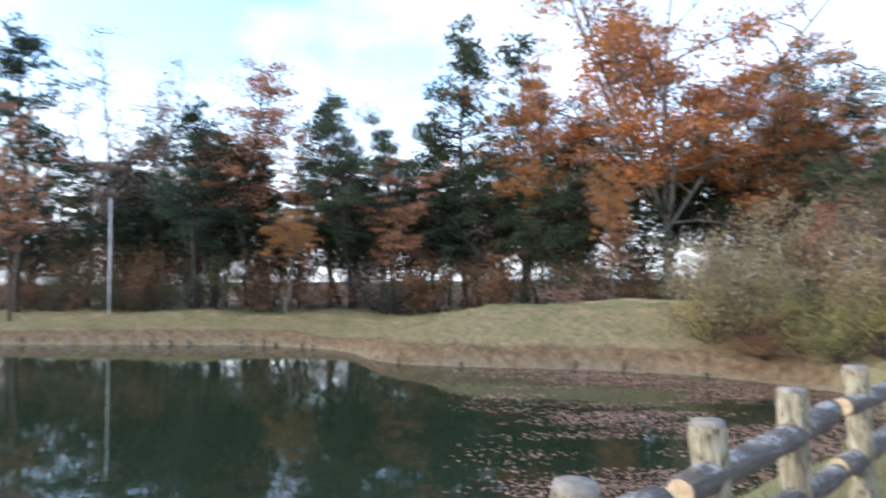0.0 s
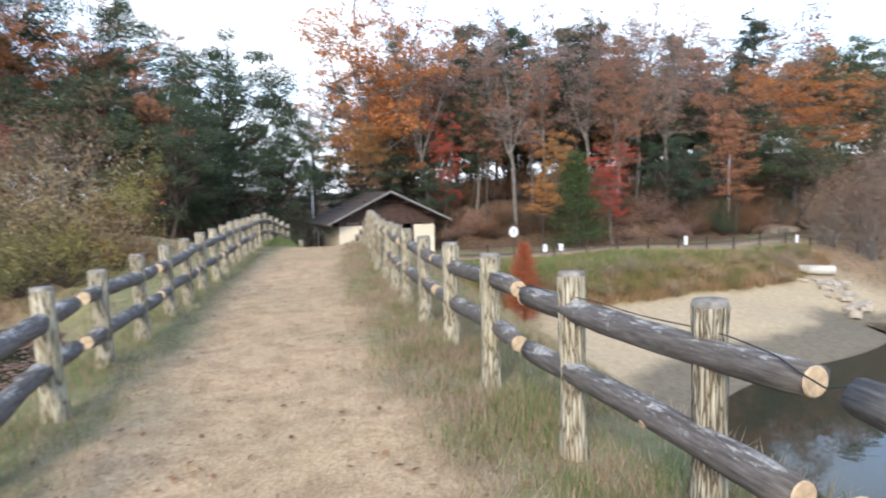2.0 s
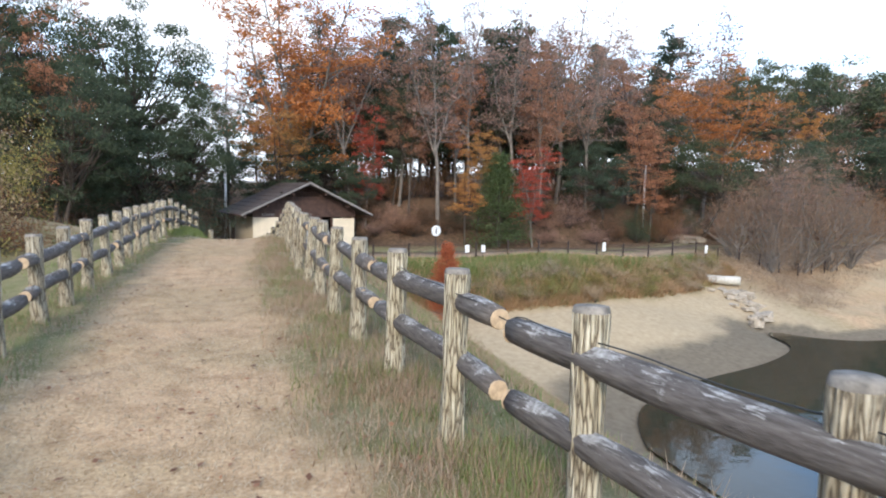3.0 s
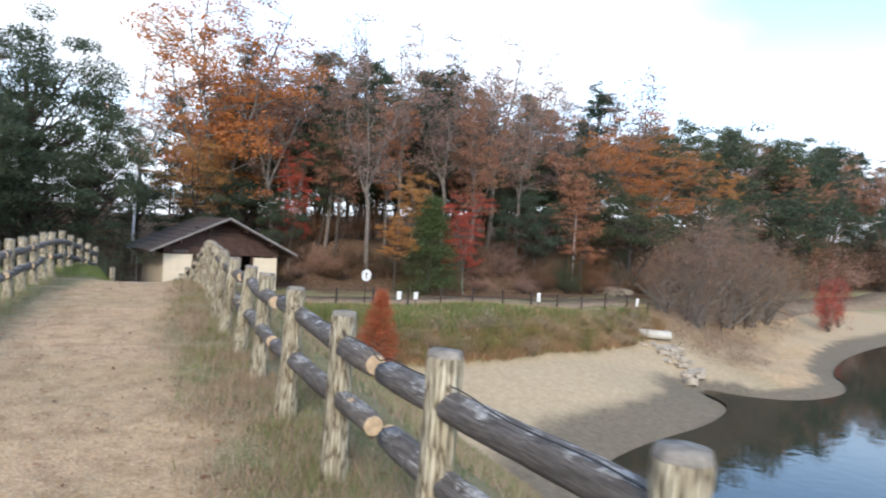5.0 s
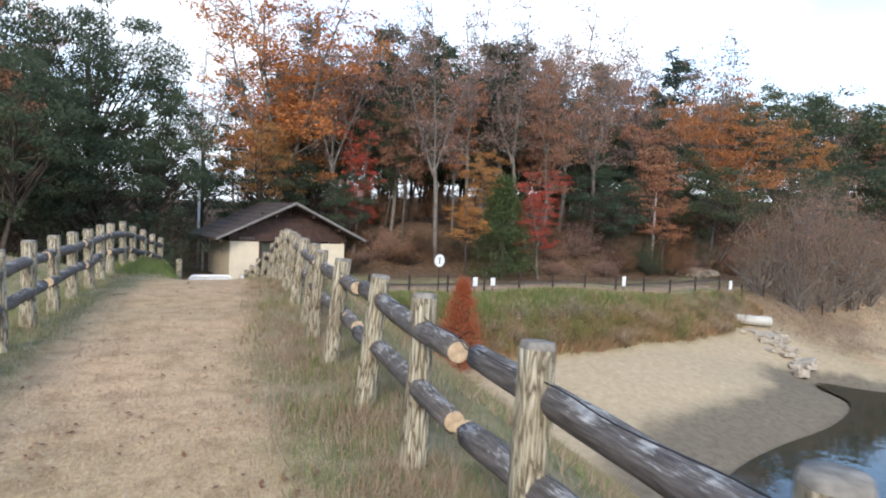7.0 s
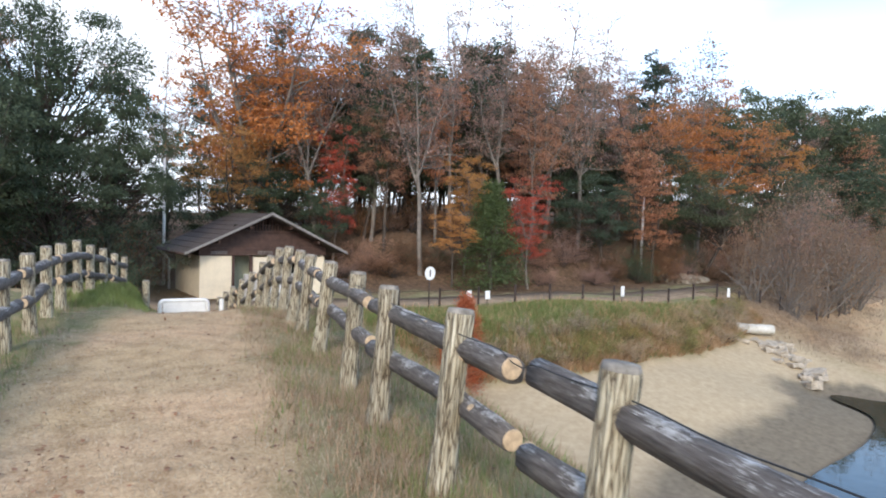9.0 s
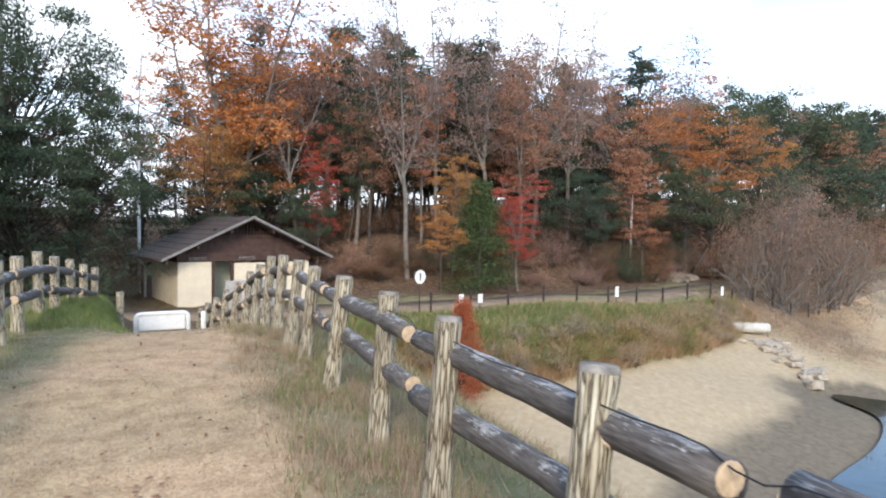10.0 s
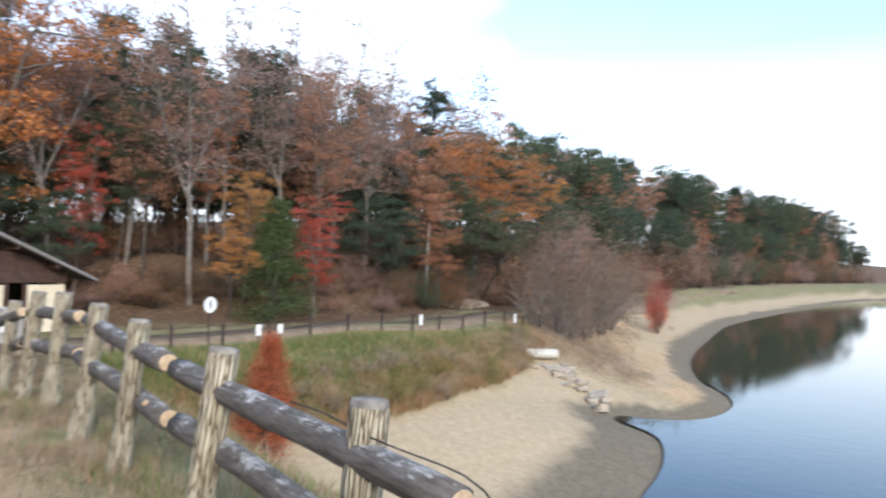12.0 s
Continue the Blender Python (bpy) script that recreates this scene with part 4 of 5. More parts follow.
# the woods behind them, row behind row
wood = random.Random(11)
for i in range(64):
    x = -66 + i * 1.02 + wood.uniform(-1, 1)
    edge = float(np.interp(x, [-66, -56, -46, -38, -28, -20, -10, -3, 2], [-4, 5, 14, 25, 32, 40, 46, 55, 62]))
    kind = wood.choice(("pine", "rust", "evergreen", "evergreen", "pine", "pinkish"))
    tree(kind, x, edge + wood.uniform(3, 15), wood.uniform(8, 14.5) * (1.0 if x < -15 else 0.55), wood.uniform(4.5, 7.5), True)
for i in range(40):
    x = 2 + i * 1.35 + wood.uniform(-1, 1)
    toe = float(np.interp(x, [p[0] for p in HILL_TOE], [p[1] for p in HILL_TOE]))
    tree(wood.choice(("pinkish", "pine", "pine", "evergreen", "bare", "rust", "pine")), x, toe + wood.uniform(16, 30), wood.uniform(9, 16), wood.uniform(4.0, 6.0), True)
for i in range(126):
    x = 54 + i * 2.3 + wood.uniform(-2, 2)
    toe = float(np.interp(x, [p[0] for p in HILL_TOE], [p[1] for p in HILL_TOE]))
    tall = wood.uniform(7, 10.5) + float(np.interp(x, [56, 75, 150, 300], [3.5, 8.0, 13.5, 16.0]))
    tree(wood.choice(("evergreen", "evergreen", "rust", "evergreen", "bare", "pine")), x, toe + (wood.uniform(12, 26) if i % 3 else wood.uniform(2, 9)), tall * (1.0 if i % 3 else 0.62), wood.uniform(7, 11))
for i in range(24):
    x = 4 + i * 2.25 + wood.uniform(-0.6, 0.6)
    toe = float(np.interp(x, [p[0] for p in HILL_TOE], [p[1] for p in HILL_TOE]))
    tree(wood.choice(("evergreen", "thicket", "greenbush", "rustbush", "evergreen")), x, toe + wood.uniform(14, 22), wood.uniform(3.5, 7.5), wood.uniform(4, 6), True)
for i in range(14):
    x = 6 + i * 3.2 + wood.uniform(-0.8, 0.8)
    toe = float(np.interp(x, [p[0] for p in HILL_TOE], [p[1] for p in HILL_TOE]))
    tree(wood.choice(("bare", "bare", "pinkish")), x, toe + wood.uniform(12, 20), wood.uniform(16, 20), wood.uniform(6, 8), True)
# undergrowth at the foot of the hill
for i in range(76):
    x = 8 + (i % 38) * 1.3 + wood.uniform(-0.8, 0.8)
    toe = float(np.interp(x, [p[0] for p in HILL_TOE], [p[1] for p in HILL_TOE]))
    tree(wood.choice(("thicket", "thicket", "rustbush", "thicket", "greenbush")), x, toe + (wood.uniform(0.6, 6) if i < 38 else wood.uniform(7, 14)), wood.uniform(1.4, 3.2) * (1 if i < 38 else 1.3), wood.uniform(2.6, 4.6), i >= 38)
for i in range(70):
    x = 58 + i * 3.9 + wood.uniform(-2, 2)
    toe = float(np.interp(x, [p[0] for p in HILL_TOE], [p[1] for p in HILL_TOE]))
    tree(wood.choice(("thicket", "greenbush", "rustbush")), x, toe + wood.uniform(-3, 3), wood.uniform(2.6, 5.4) + 3.5 * min(1, max(0, (x - 70) / 40)), wood.uniform(6, 10))
for i in range(72):
    x = 52 + i * 3.7 + wood.uniform(-1, 1)
    toe = float(np.interp(x, [p[0] for p in HILL_TOE], [p[1] for p in HILL_TOE]))
    tree(wood.choice(("thicket", "greenbush", "rustbush", "greenbush", "thicket")), x, toe + wood.uniform(4, 14), wood.uniform(5, 9) + float(np.interp(x, [60, 150], [0, 3])), wood.uniform(6, 9), True)
# low evergreens that fill the wood beyond the green pond
for i in range(24):
    x = -62 + i * 1.3 + wood.uniform(-0.6, 0.6)
    edge = float(np.interp(x, [-66, -56, -46, -38, -28, -20, -10, -3, 2], [-6, 3, 12, 23, 30, 38, 45, 53, 60]))
    tree(wood.choice(("evergreen", "evergreen", "rust", "pinkish")), x, edge + wood.uniform(6, 14), wood.uniform(6, 9.5), wood.uniform(5, 7), True)
# undergrowth of the wood beyond the green pond
for i in range(96):
    x = -62 + (i % 48) * 1.28 + wood.uniform(-0.7, 0.7)
    edge = float(np.interp(x, [-66, -56, -46, -38, -28, -20, -10, -3, 2], [-6, 3, 12, 23, 30, 38, 45, 53, 60]))
    back = i >= 48
    tree(wood.choice(("thicket", "thicket", "rustbush", "greenbush") if not back else ("thicket", "greenbush", "thicket")), x, edge + (wood.uniform(0, 4) if not back else wood.uniform(5, 11)),
         wood.uniform(2.6, 4.4) if not back else wood.uniform(5.0, 8.0), wood.uniform(3.4, 5.6), True)
# tussocks that hang over the cove's edge
for i in range(60):
    x = 9.5 + i * 0.43 + wood.uniform(-0.3, 0.3)
    y = float(np.interp(x, [4, 9, 13, 17, 24.3, 31, 36], [38, 36.4, 35.2, 35.4, 37.4, 40.6, 43.2])) + wood.uniform(-0.1, 2.2)
    tree(wood.choice(("tussock", "tussock", "green_tussock")), x, y, wood.uniform(0.6, 1.25), wood.uniform(1.1, 2.0), True)
# the bushes on the near bank
for bk, bx, by, bt, bw in (("tanbush", -13.5, 24.8, 4.0, 4.5), ("tanbush", -12.0, 24.0, 4.2, 4.6), ("olive", -7.6, 23.6, 2.8, 3.4), ("brush", -9.2, 27.2, 5.2, 5.0), ("maple", -11.0, 27.0, 3.8, 2.4),
                           ("olive", -10.2, 23.8, 2.6, 3.4), ("tanbush", -8.2, 25.2, 3.4, 4.6), ("olive", -13.2, 23.6, 2.2, 3.6), ("tanbush", -10.8, 26.2, 4.6, 4.4), ("olive", -8.8, 23.2, 2.0, 3.5),
                           ("thicket", -6.4, 24.5, 2.2, 3.6), ("tanbush", -15, 26.5, 3.4, 4.6), ("olive", -6.8, 28, 3.4, 3.6), ("thicket", -11, 22.9, 1.5, 3.2), ("olive", -11.6, 25.4, 3.6, 3.4)):
    tree(bk, bx, by, bt, bw)


# ---- the washroom at the foot of the bank ----
def washroom():
    root = thing("washroom", (1.25, 49.9, -3.15), 12, "small washroom of cream plaster with a low brown gabled roof", "building")
    W, D, H = 7.4, 5.6, 2.5
    part("wall", box_bm(0, 1.75, 0, 0.18, 0, H), M_CREAM, root, "cream plaster")
    part("wall", box_bm(-0.0, 0.18, 0.183, D, 0, H), M_CREAM, root, "cream plaster")
    part("wall", box_bm(W - 0.18, W, 0.183, D, 0, H), M_CREAM, root, "cream plaster")
    part("wall", box_bm(0.183, W - 0.183, D - 0.18, D, 0, H), M_CREAM, root, "cream plaster")
    part("wall", box_bm(2.98, 4.75, 0, 0.18, 0, H - 0.1), M_CREAM, root, "cream plaster")
    part("wall", box_bm(5.75, W, 0, 0.18, 0, H - 0.1), M_CREAM, root, "cream plaster")
    part("inner_wall", box_bm(1.4, 4.4, 1.35, 1.5, 0, H), M_GREENISH, root, "pale green plaster")
    # the second sheet is coloured as the doorway's shade, not as plaster
    part("inner_wall", box_bm(4.4, W - 0.2, 2.2, 2.35, 0, H), M_SHADE, root, "near-black sheet for the shade inside the doorway")
    part("floor", box_bm(-0.1, W + 0.1, -0.4, D + 0.1, -0.25, 0.05), M_CONCRETE, root, "concrete floor slab")
    for u in (1.84, 2.86, 4.85, 5.65):
        part("door_post", box_bm(u - 0.07, u + 0.07, -0.03, 0.15, 0, H), M_BROWN, root)
    # the band of boards over the walls
    part("lintel", box_bm(-0.06, W + 0.06, -0.06, 0.2, H + 0.003, H + 0.45), M_BROWN, root, "dark brown boards")
    part("lintel", box_bm(-0.06, 0.2, 0.203, D, H + 0.003, H + 0.30), M_BROWN, root, "dark brown boards")
    part("lintel", box_bm(W - 0.2, W + 0.06, 0.203, D, H + 0.003, H + 0.30), M_BROWN, root, "dark brown boards")
    for u in (0.55, 3.2):
        part("louvre", box_bm(u, u + 0.9, -0.085, -0.063, H + 0.08, H + 0.25), M_EDGE, root, "pale louvred vent")
        for k in range(4):
            part("slat", box_bm(u + 0.03, u + 0.87, -0.10, -0.087, H + 0.10 + k * 0.035, H + 0.118 + k * 0.035, 0.003), M_BROWN, root)
    # the gable: boards below, open slats above
    eave, ridge, out_, front = H + 0.20, H + 2.45, 1.0, 1.0
    half = W / 2 + out_

    def under(u):
        return ridge - 0.2 - (ridge - eave) * abs(u - W / 2) / half

    bm = bmesh.new()
    low = H + 0.45
    for y in (-0.02, 0.12):
        bm.verts.new((W / 2 - (under(W / 2) - low) / (ridge - eave) * half, y, low + 0.003))
        bm.verts.new((W / 2 + (under(W / 2) - low) / (ridge - eave) * half, y, low + 0.003))
        bm.verts.new((W / 2 + 1.75, y, under(W / 2 + 1.75)))
        bm.verts.new((W / 2 - 1.75, y, under(W / 2 - 1.75)))
    v = list(bm.verts)
    for f in ((0, 1, 2, 3), (7, 6, 5, 4), (0, 4, 5, 1), (1, 5, 6, 2), (2, 6, 7, 3), (3, 7, 4, 0)):
        bm.faces.new([v[i] for i in f])
    part("gable_board", bm, M_BROWN, root, "dark brown boards")
    # sheet added behind the slats, coloured as the shade under the roof
    part("gable_back", box_bm(W / 2 - 1.7, W / 2 + 1.7, 0.5, 0.54, under(W / 2 + 1.75) - 0.1, under(W / 2 + 1.0)), M_SHADE, root)
    z0 = under(W / 2 + 1.75)
    for k in range(19):
        u = W / 2 - 1.62 + k * 0.18
        part("gable_slat", box_bm(u - 0.045, u + 0.045, -0.01, 0.05, z0 + 0.01, under(u) - 0.02, 0.005), M_BROWN, root)
    part("tie_beam", box_bm(W / 2 - 1.95, W / 2 + 1.95, -0.08, -0.022, z0 - 0.12, z0 + 0.02), M_BROWN, root)
    # two roof slopes with pale edges
    for s in (-1, 1):
        bm = bmesh.new()
        prof = [(0, ridge), (s * half, eave), (s * half, eave - 0.10), (0, ridge - 0.16)]
        a = [bm.verts.new((W / 2 + u, -front, z)) for u, z in prof]
        b = [bm.verts.new((W / 2 + u, D + 0.9, z)) for u, z in prof]
        bm.faces.new(a if s > 0 else a[::-1])
        bm.faces.new(b[::-1] if s > 0 else b)
        for i in range(4):
            j = (i + 1) % 4
            bm.faces.new((a[i], b[i], b[j], a[j]) if s > 0 else (a[j], b[j], b[i], a[i]))
        roof = part("roof_slope", bm, M_ROOF, root, "grey-brown roof sheet")
        for k in range(1, 9):
            f = k / 9
            u, z = s * half * f, ridge + (eave - ridge) * f
            part("roof_seam", box_bm(W / 2 + u - 0.02, W / 2 + u + 0.02, -front, D + 0.9, z - 0.01, z + 0.022, 0.004), M_ROOF, roof)
        bm = bmesh.new()
        prof = [(0, ridge + 0.05), (s * (half + 0.04), eave + 0.04), (s * (half + 0.04), eave - 0.10), (0, ridge - 0.09)]
        a = [bm.verts.new((W / 2 + u, -front - 0.06, z)) for u, z in prof]
        b = [bm.verts.new((W / 2 + u, -front - 0.003, z)) for u, z in prof]
        bm.faces.new(a)
        bm.faces.new(b[::-1])
        for i in range(4):
            j = (i + 1) % 4
            bm.faces.new((a[i], b[i], b[j], a[j]))
        bmesh.ops.recalc_face_normals(bm, faces=bm.faces[:])
        part("barge_board", bm, M_EDGE, root, "pale weathered edge board")
        part("gutter", tube_mesh("gutter", [(W / 2 + s * (half + 0.06), -front, eave - 0.06), (W / 2 + s * (half + 0.06), D + 0.9, eave - 0.06)], [0.06, 0.06], M_BROWN, 8), None, root)
        for u in (0.25, 0.62, 0.95):
            part("purlin", box_bm(W / 2 + s * half * u - 0.06, W / 2 + s * half * u + 0.06, -front + 0.05, 0.0, ridge + (eave - ridge) * u - 0.34, ridge + (eave - ridge) * u - 0.17), M_BROWN, root)
    pts = [(-0.95, D + 0.2, eave - 0.1), (-0.55, D + 0.1, eave - 0.5), (-0.35, D + 0.1, eave - 0.75), (-0.35, D + 0.1, 0.05)]
    part("downpipe", tube_mesh("downpipe", pts, [0.075] * 4, M_WHITE, 8), None, root, "white plastic downpipe")


washroom()


def wash_stand():
    root = thing("wash_stand", (4.0, 48.0, height(4.0, 48.0)), 12, "grey concrete screen and basin before the washroom", "basin")
    part("screen", box_bm(-0.6, 2.3, 0, 0.18, 0, 1.5, 0.02), M_CONCRETE, root)
    part("basin", box_bm(0.3, 1.5, -0.55, -0.003, 0.5, 0.85, 0.03), M_WHITE, root, "white basin block")
    part("foot", box_bm(0.45, 1.35, -0.45, -0.003, 0, 0.497, 0.02), M_CONCRETE, root)


wash_stand()


def u_barrier(x, y, wide, tall):
    """A bent white tube that bars the way to cars."""
    g = height(x, y)
    r = 0.055
    pts, c = [], 0.13
    pts.append((-wide / 2, 0, -0.15))
    for k in range(6):
        a = math.pi - k * math.pi / 10
        pts.append((-wide / 2 + c + c * math.cos(a), 0, tall - c + c * math.sin(a)))
    for k in range(6):
        a = math.pi / 2 - k * math.pi / 10
        pts.append((wide / 2 - c + c * math.cos(a), 0, tall - c + c * math.sin(a)))
    pts.append((wide / 2, 0, -0.15))
    root = thing("car_barrier", (x, y, g), 4, "white bent-tube car barrier with a wide panel", "barrier")
    part("frame_tube", tube_mesh("frame_tube", pts, [r] * len(pts), M_WHITE, 10), None, root)
    part("panel", box_bm(-wide / 2 + 0.06, wide / 2 - 0.06, -0.03, 0.03, tall * 0.5, tall - 0.01, 0.028), M_WHITE, root)


u_barrier(0.04, 31.5, 1.26, 0.88)


def bollard(x, y, tall, label):
    root = thing("bollard", (x, y, height(x, y)), 0, label, "bollard")
    part("pole", tube_mesh("pole", [(0, 0, -0.2), (0, 0, tall - 0.03), (0, 0, tall)], [0.06, 0.06, 0.04], M_WHITE, 12), None, root)


bollard(1.0, 31.0, 0.9, "slim white bollard beside the car barrier")


def end_post():
    x, y = -0.98, 33.0
    root = thing("gate_post", (x, y, height(x, y)), 0, "stout weathered bark-textured post beside the path", "post")
    ob = part("post", POSTS[2], None, root)
    ob.scale = (1.25, 1.25, 0.9)


end_post()


# ---- the lane: fence, signs, poles ----
def lane_fence():
    root = thing("lane_fence", (8, 43.2, -3), 0, "low brown steel fence with thin rails along the lane", "fence")
    inv = root.matrix_basis.inverted()
    xs = [8.2 + 2.3 * k for k in range(20)]
    pts = [(x, float(np.interp(x, [8, 25, 45, 60], [43.1, 43.7, 46.0, 51.0]))) for x in xs]
    me = mesh_of("post", *(lambda v, f: (v, f))(*tube([(0, 0, -0.3), (0, 0, 1.05), (0, 0, 1.1)], [0.065, 0.065, 0.035], 8)), M_RUSTY)
    for x, y in pts:
        ob = part("post", me, None, root)
        ob.matrix_basis = inv @ pose(x, y, height(x, y))
    for (xa, ya), (xb, yb) in zip(pts, pts[1:]):
        za, zb = height(xa, ya), height(xb, yb)
        for h in (0.95, 0.55):
            rail = part("rail", tube_mesh("rail", [(xa, ya, za + h), (xb, yb, zb + h)], [0.011, 0.011], M_RUSTY, 6), None, root)
            rail.matrix_basis = inv


lane_fence()


def round_sign():
    x, y = 12.6, 44.3
    g = height(x, y)
    root = thing("road_sign", (x, y, g), 18, "round white sign with a dark mark on a thin pole", "sign")
    part("pole", tube_mesh("pole", [(0, 0, -0.3), (0, 0, 2.05)], [0.03, 0.03], M_RUSTY, 8), None, root)
    bm = bmesh.new()
    bmesh.ops.create_cone(bm, cap_ends=True, segments=28, radius1=0.36, radius2=0.36, depth=0.02)
    bmesh.ops.rotate(bm, verts=bm.verts[:], matrix=Matrix.Rotation(radians(90), 3, "X"))
    bmesh.ops.translate(bm, verts=bm.verts[:], vec=(0, -0.045, 1.85))
    part("disc", bm, M_WHITE, root, "white round sign plate")
    part("mark", box_bm(-0.04, 0.04, -0.064, -0.058, 1.66, 2.04, 0.0), M_RUSTY, root, "dark upright bar")


round_sign()


def notice(x, y, tall=0.62, wide=0.34, base=0.5):
    root = thing("notice_board", (x, y, height(x, y)), 15, "small white notice plate on the lane fence", "sign", "notice plates along the lane")
    part("stake", tube_mesh("stake", [(0, 0, -0.2), (0, 0, base + tall)], [0.022, 0.022], M_RUSTY, 6), None, root)
    part("plate", box_bm(-wide / 2, wide / 2, -0.045, -0.025, base, base + tall, 0.006), M_WHITE, root, "white plate")


notice(24.75, 43.5)
notice(14.3, 42.9, 0.5)
notice(15.4, 42.9, 0.45)
notice(34.2, 44.4, 0.6)


def pole(x, y, tall, r, label, lean=0.0, mat=None):
    root = thing("utility_pole", (x, y, height(x, y)), 0, label, "pole")
    part("shaft", tube_mesh("shaft", [(0, 0, -0.5), (lean * 0.5, 0, tall * 0.5), (lean, 0, tall)], [r, r * 0.85, r * 0.7], mat or M_GALV, 10), None, root)


pole(36.8, 56.3, 6.6, 0.12, "thin pale metal pole at the foot of the hill")
pole(-0.6, 58.0, 8.2, 0.11, "thin white pole behind the washroom", 0.0, M_WHITE)
pole(-46.5, 9.5, 7.5, 0.065, "pale slender pole at the wood's edge", 0.0, M_WHITE)


# ---- the shore ----
def pipe_and_rubble():
    lift = height(33.2, 41.3) + 0.42
    a, b = Vector((32.1, 41.7, lift + 0.05)), Vector((34.3, 40.9, lift - 0.05))
    root = thing("drain_pipe", tuple((a + b) / 2), 0, "short thick off-white drain pipe lying on rubble", "pipe")
    d = (b - a) / 2
    v, f = tube([-d, -d * 0.9, d * 0.9, d], [0.30, 0.31, 0.31, 0.30], 18, False)
    n = len(v)
    v2, f2 = tube([-d, d], [0.25, 0.25], 18, False)
    faces = f + [tuple(i + n for i in q[::-1]) for q in f2]
    for k in range(18):
        k2 = (k + 1) % 18
        faces.append((k2, k, n + k, n + k2))
        faces.append((54 + k, 54 + k2, n + 18 + k2, n + 18 + k))
    part("pipe", mesh_of("pipe", v + v2, faces, M_PIPE, smooth=True), None, root)
    rnd = random.Random(5)
    for i in range(30):
        s = rnd.random() ** 0.9
        x, y = 33.2 + (31.6 - 33.2) * s + rnd.gauss(0, 0.55), 41.3 + (34.6 - 41.3) * s + rnd.gauss(0, 0.35)
        size = rnd.uniform(0.3, 0.8)
        bm = bmesh.new()
        bmesh.ops.create_cube(bm, size=1)
        bmesh.ops.subdivide_edges(bm, edges=bm.edges[:], cuts=2, use_grid_fill=True)
        flat = rnd.uniform(0.28, 0.6)
        for w in bm.verts:
            w.co = Vector((w.co.x * size * 1.5, w.co.y * size * rnd.uniform(0.85, 1.0), w.co.z * size * flat))
            w.co += noise.noise_vector(w.co * 2.1 + Vector((i * 3.7, 1, 0))) * size * 0.22
        bmesh.ops.bevel(bm, geom=bm.edges[:], offset=0.02, segments=1, affect="EDGES")
        me = bpy.data.meshes.new("rock")
        bm.to_mesh(me)
        bm.free()
        me.materials.append(M_ROCK)
        ob = new("rock", me)
        ob.matrix_basis = pose(x, y, height(x, y) + size * 0.12, rnd.uniform(-15, 15), rnd.uniform(-15, 15), rnd.uniform(0, 360))
        tagged(ob, "broken slab of pale rubble on the shore", "rock", "rubble on the shore")


pipe_and_rubble()


def outcrop():
    rnd = random.Random(8)
    # flattened lumps that stand for bare soil scars in the slope
    for i, (x, y, size) in enumerate(((38.2, 55.0, 0.8), (39.4, 54.6, 1.1), (40.6, 54.7, 0.9), (41.9, 54.8, 0.7), (46.6, 55.6, 1.0), (47.5, 56.2, 1.2))):
        bm = bmesh.new()
        bmesh.ops.create_icosphere(bm, subdivisions=3, radius=size)
        for w in bm.verts:
            d = w.co.normalized()
            w.co += d * size * (0.35 * noise.noise(d * 1.7 + Vector((i * 5.3, 0, 0))) + 0.12 * noise.noise(d * 5 + Vector((i, 2, 0))))
            w.co.z *= 0.55
        me = bpy.data.meshes.new("boulder")
        bm.to_mesh(me)
        bm.free()
        me.materials.append(M_SOIL)
        ob = new("boulder", me)
        ob.matrix_basis = pose(x, y, height(x, y) + size * 0.2, 0, 0, rnd.uniform(0, 360))
        tagged(ob, "low scar of pale cut soil at the foot of the slope", "rock", "boulders by the lane")


outcrop()


# ---- grass, reeds and leaves ----
def blades(name, px, py, tall, mat, seed, label, wide=0.012, lean=0.5, drop=0.01):
    g = np.random.RandomState(seed)
    n = len(px)
    z = lay(px, py)[0] - drop
    a = g.uniform(0, 6.28, n)
    h = tall * g.uniform(0.45, 1.25, n)
    w = wide * g.uniform(0.6, 1.3, n)
    bx, by = np.cos(a + 1.57) * w, np.sin(a + 1.57) * w
    l = lean * g.uniform(0.1, 1.2, n) * h
    v = np.stack([np.stack([px - bx, py - by, z], -1), np.stack([px + bx, py + by, z], -1),
                  np.stack([px + np.cos(a) * l, py + np.sin(a) * l, z + h * (1 - 0.25 * min(lean, 1.5))], -1)], 1).reshape(-1, 3)
    f = np.arange(n * 3).reshape(-1, 3)
    return tagged(new(name, mesh_of(name, v, f, mat)), label, "grass", kind="stuff")


def scatter(g, n, x0, x1, y0, y1, keep):
    px, py = g.uniform(x0, x1, n), g.uniform(y0, y1, n)
    k = g.uniform(0, 1, n) < keep(px, py)
    return px[k], py[k]


gr = np.random.RandomState(21)
px, py = scatter(gr, 170000, -1.9, 1.0, 1.5, 26, lambda x, y: np.where(y < 14, 1, 0.6) * 0.9)
blades("straw_turf", px, py, 0.036, M_STRAW, 1, "short dry straw-coloured turf on the path", 0.003, 1.4, 0.004)
edge = lambda x, y: np.clip(1 - np.abs(x - right_x(y) + 0.05) / 0.95, 0, 1) * (0.55 + 0.45 * wobble(x, y, 1.7, 3))
px, py = scatter(gr, 165000, 0.1, 2.2, 2, 26, lambda x, y: edge(x, y) * np.where(y < 7, 0.95, 0.55) * step(-0.35, 0.35, wobble(x, y, 1.3, 22) + 0.5 * (x - right_x(y) + 0.3)))
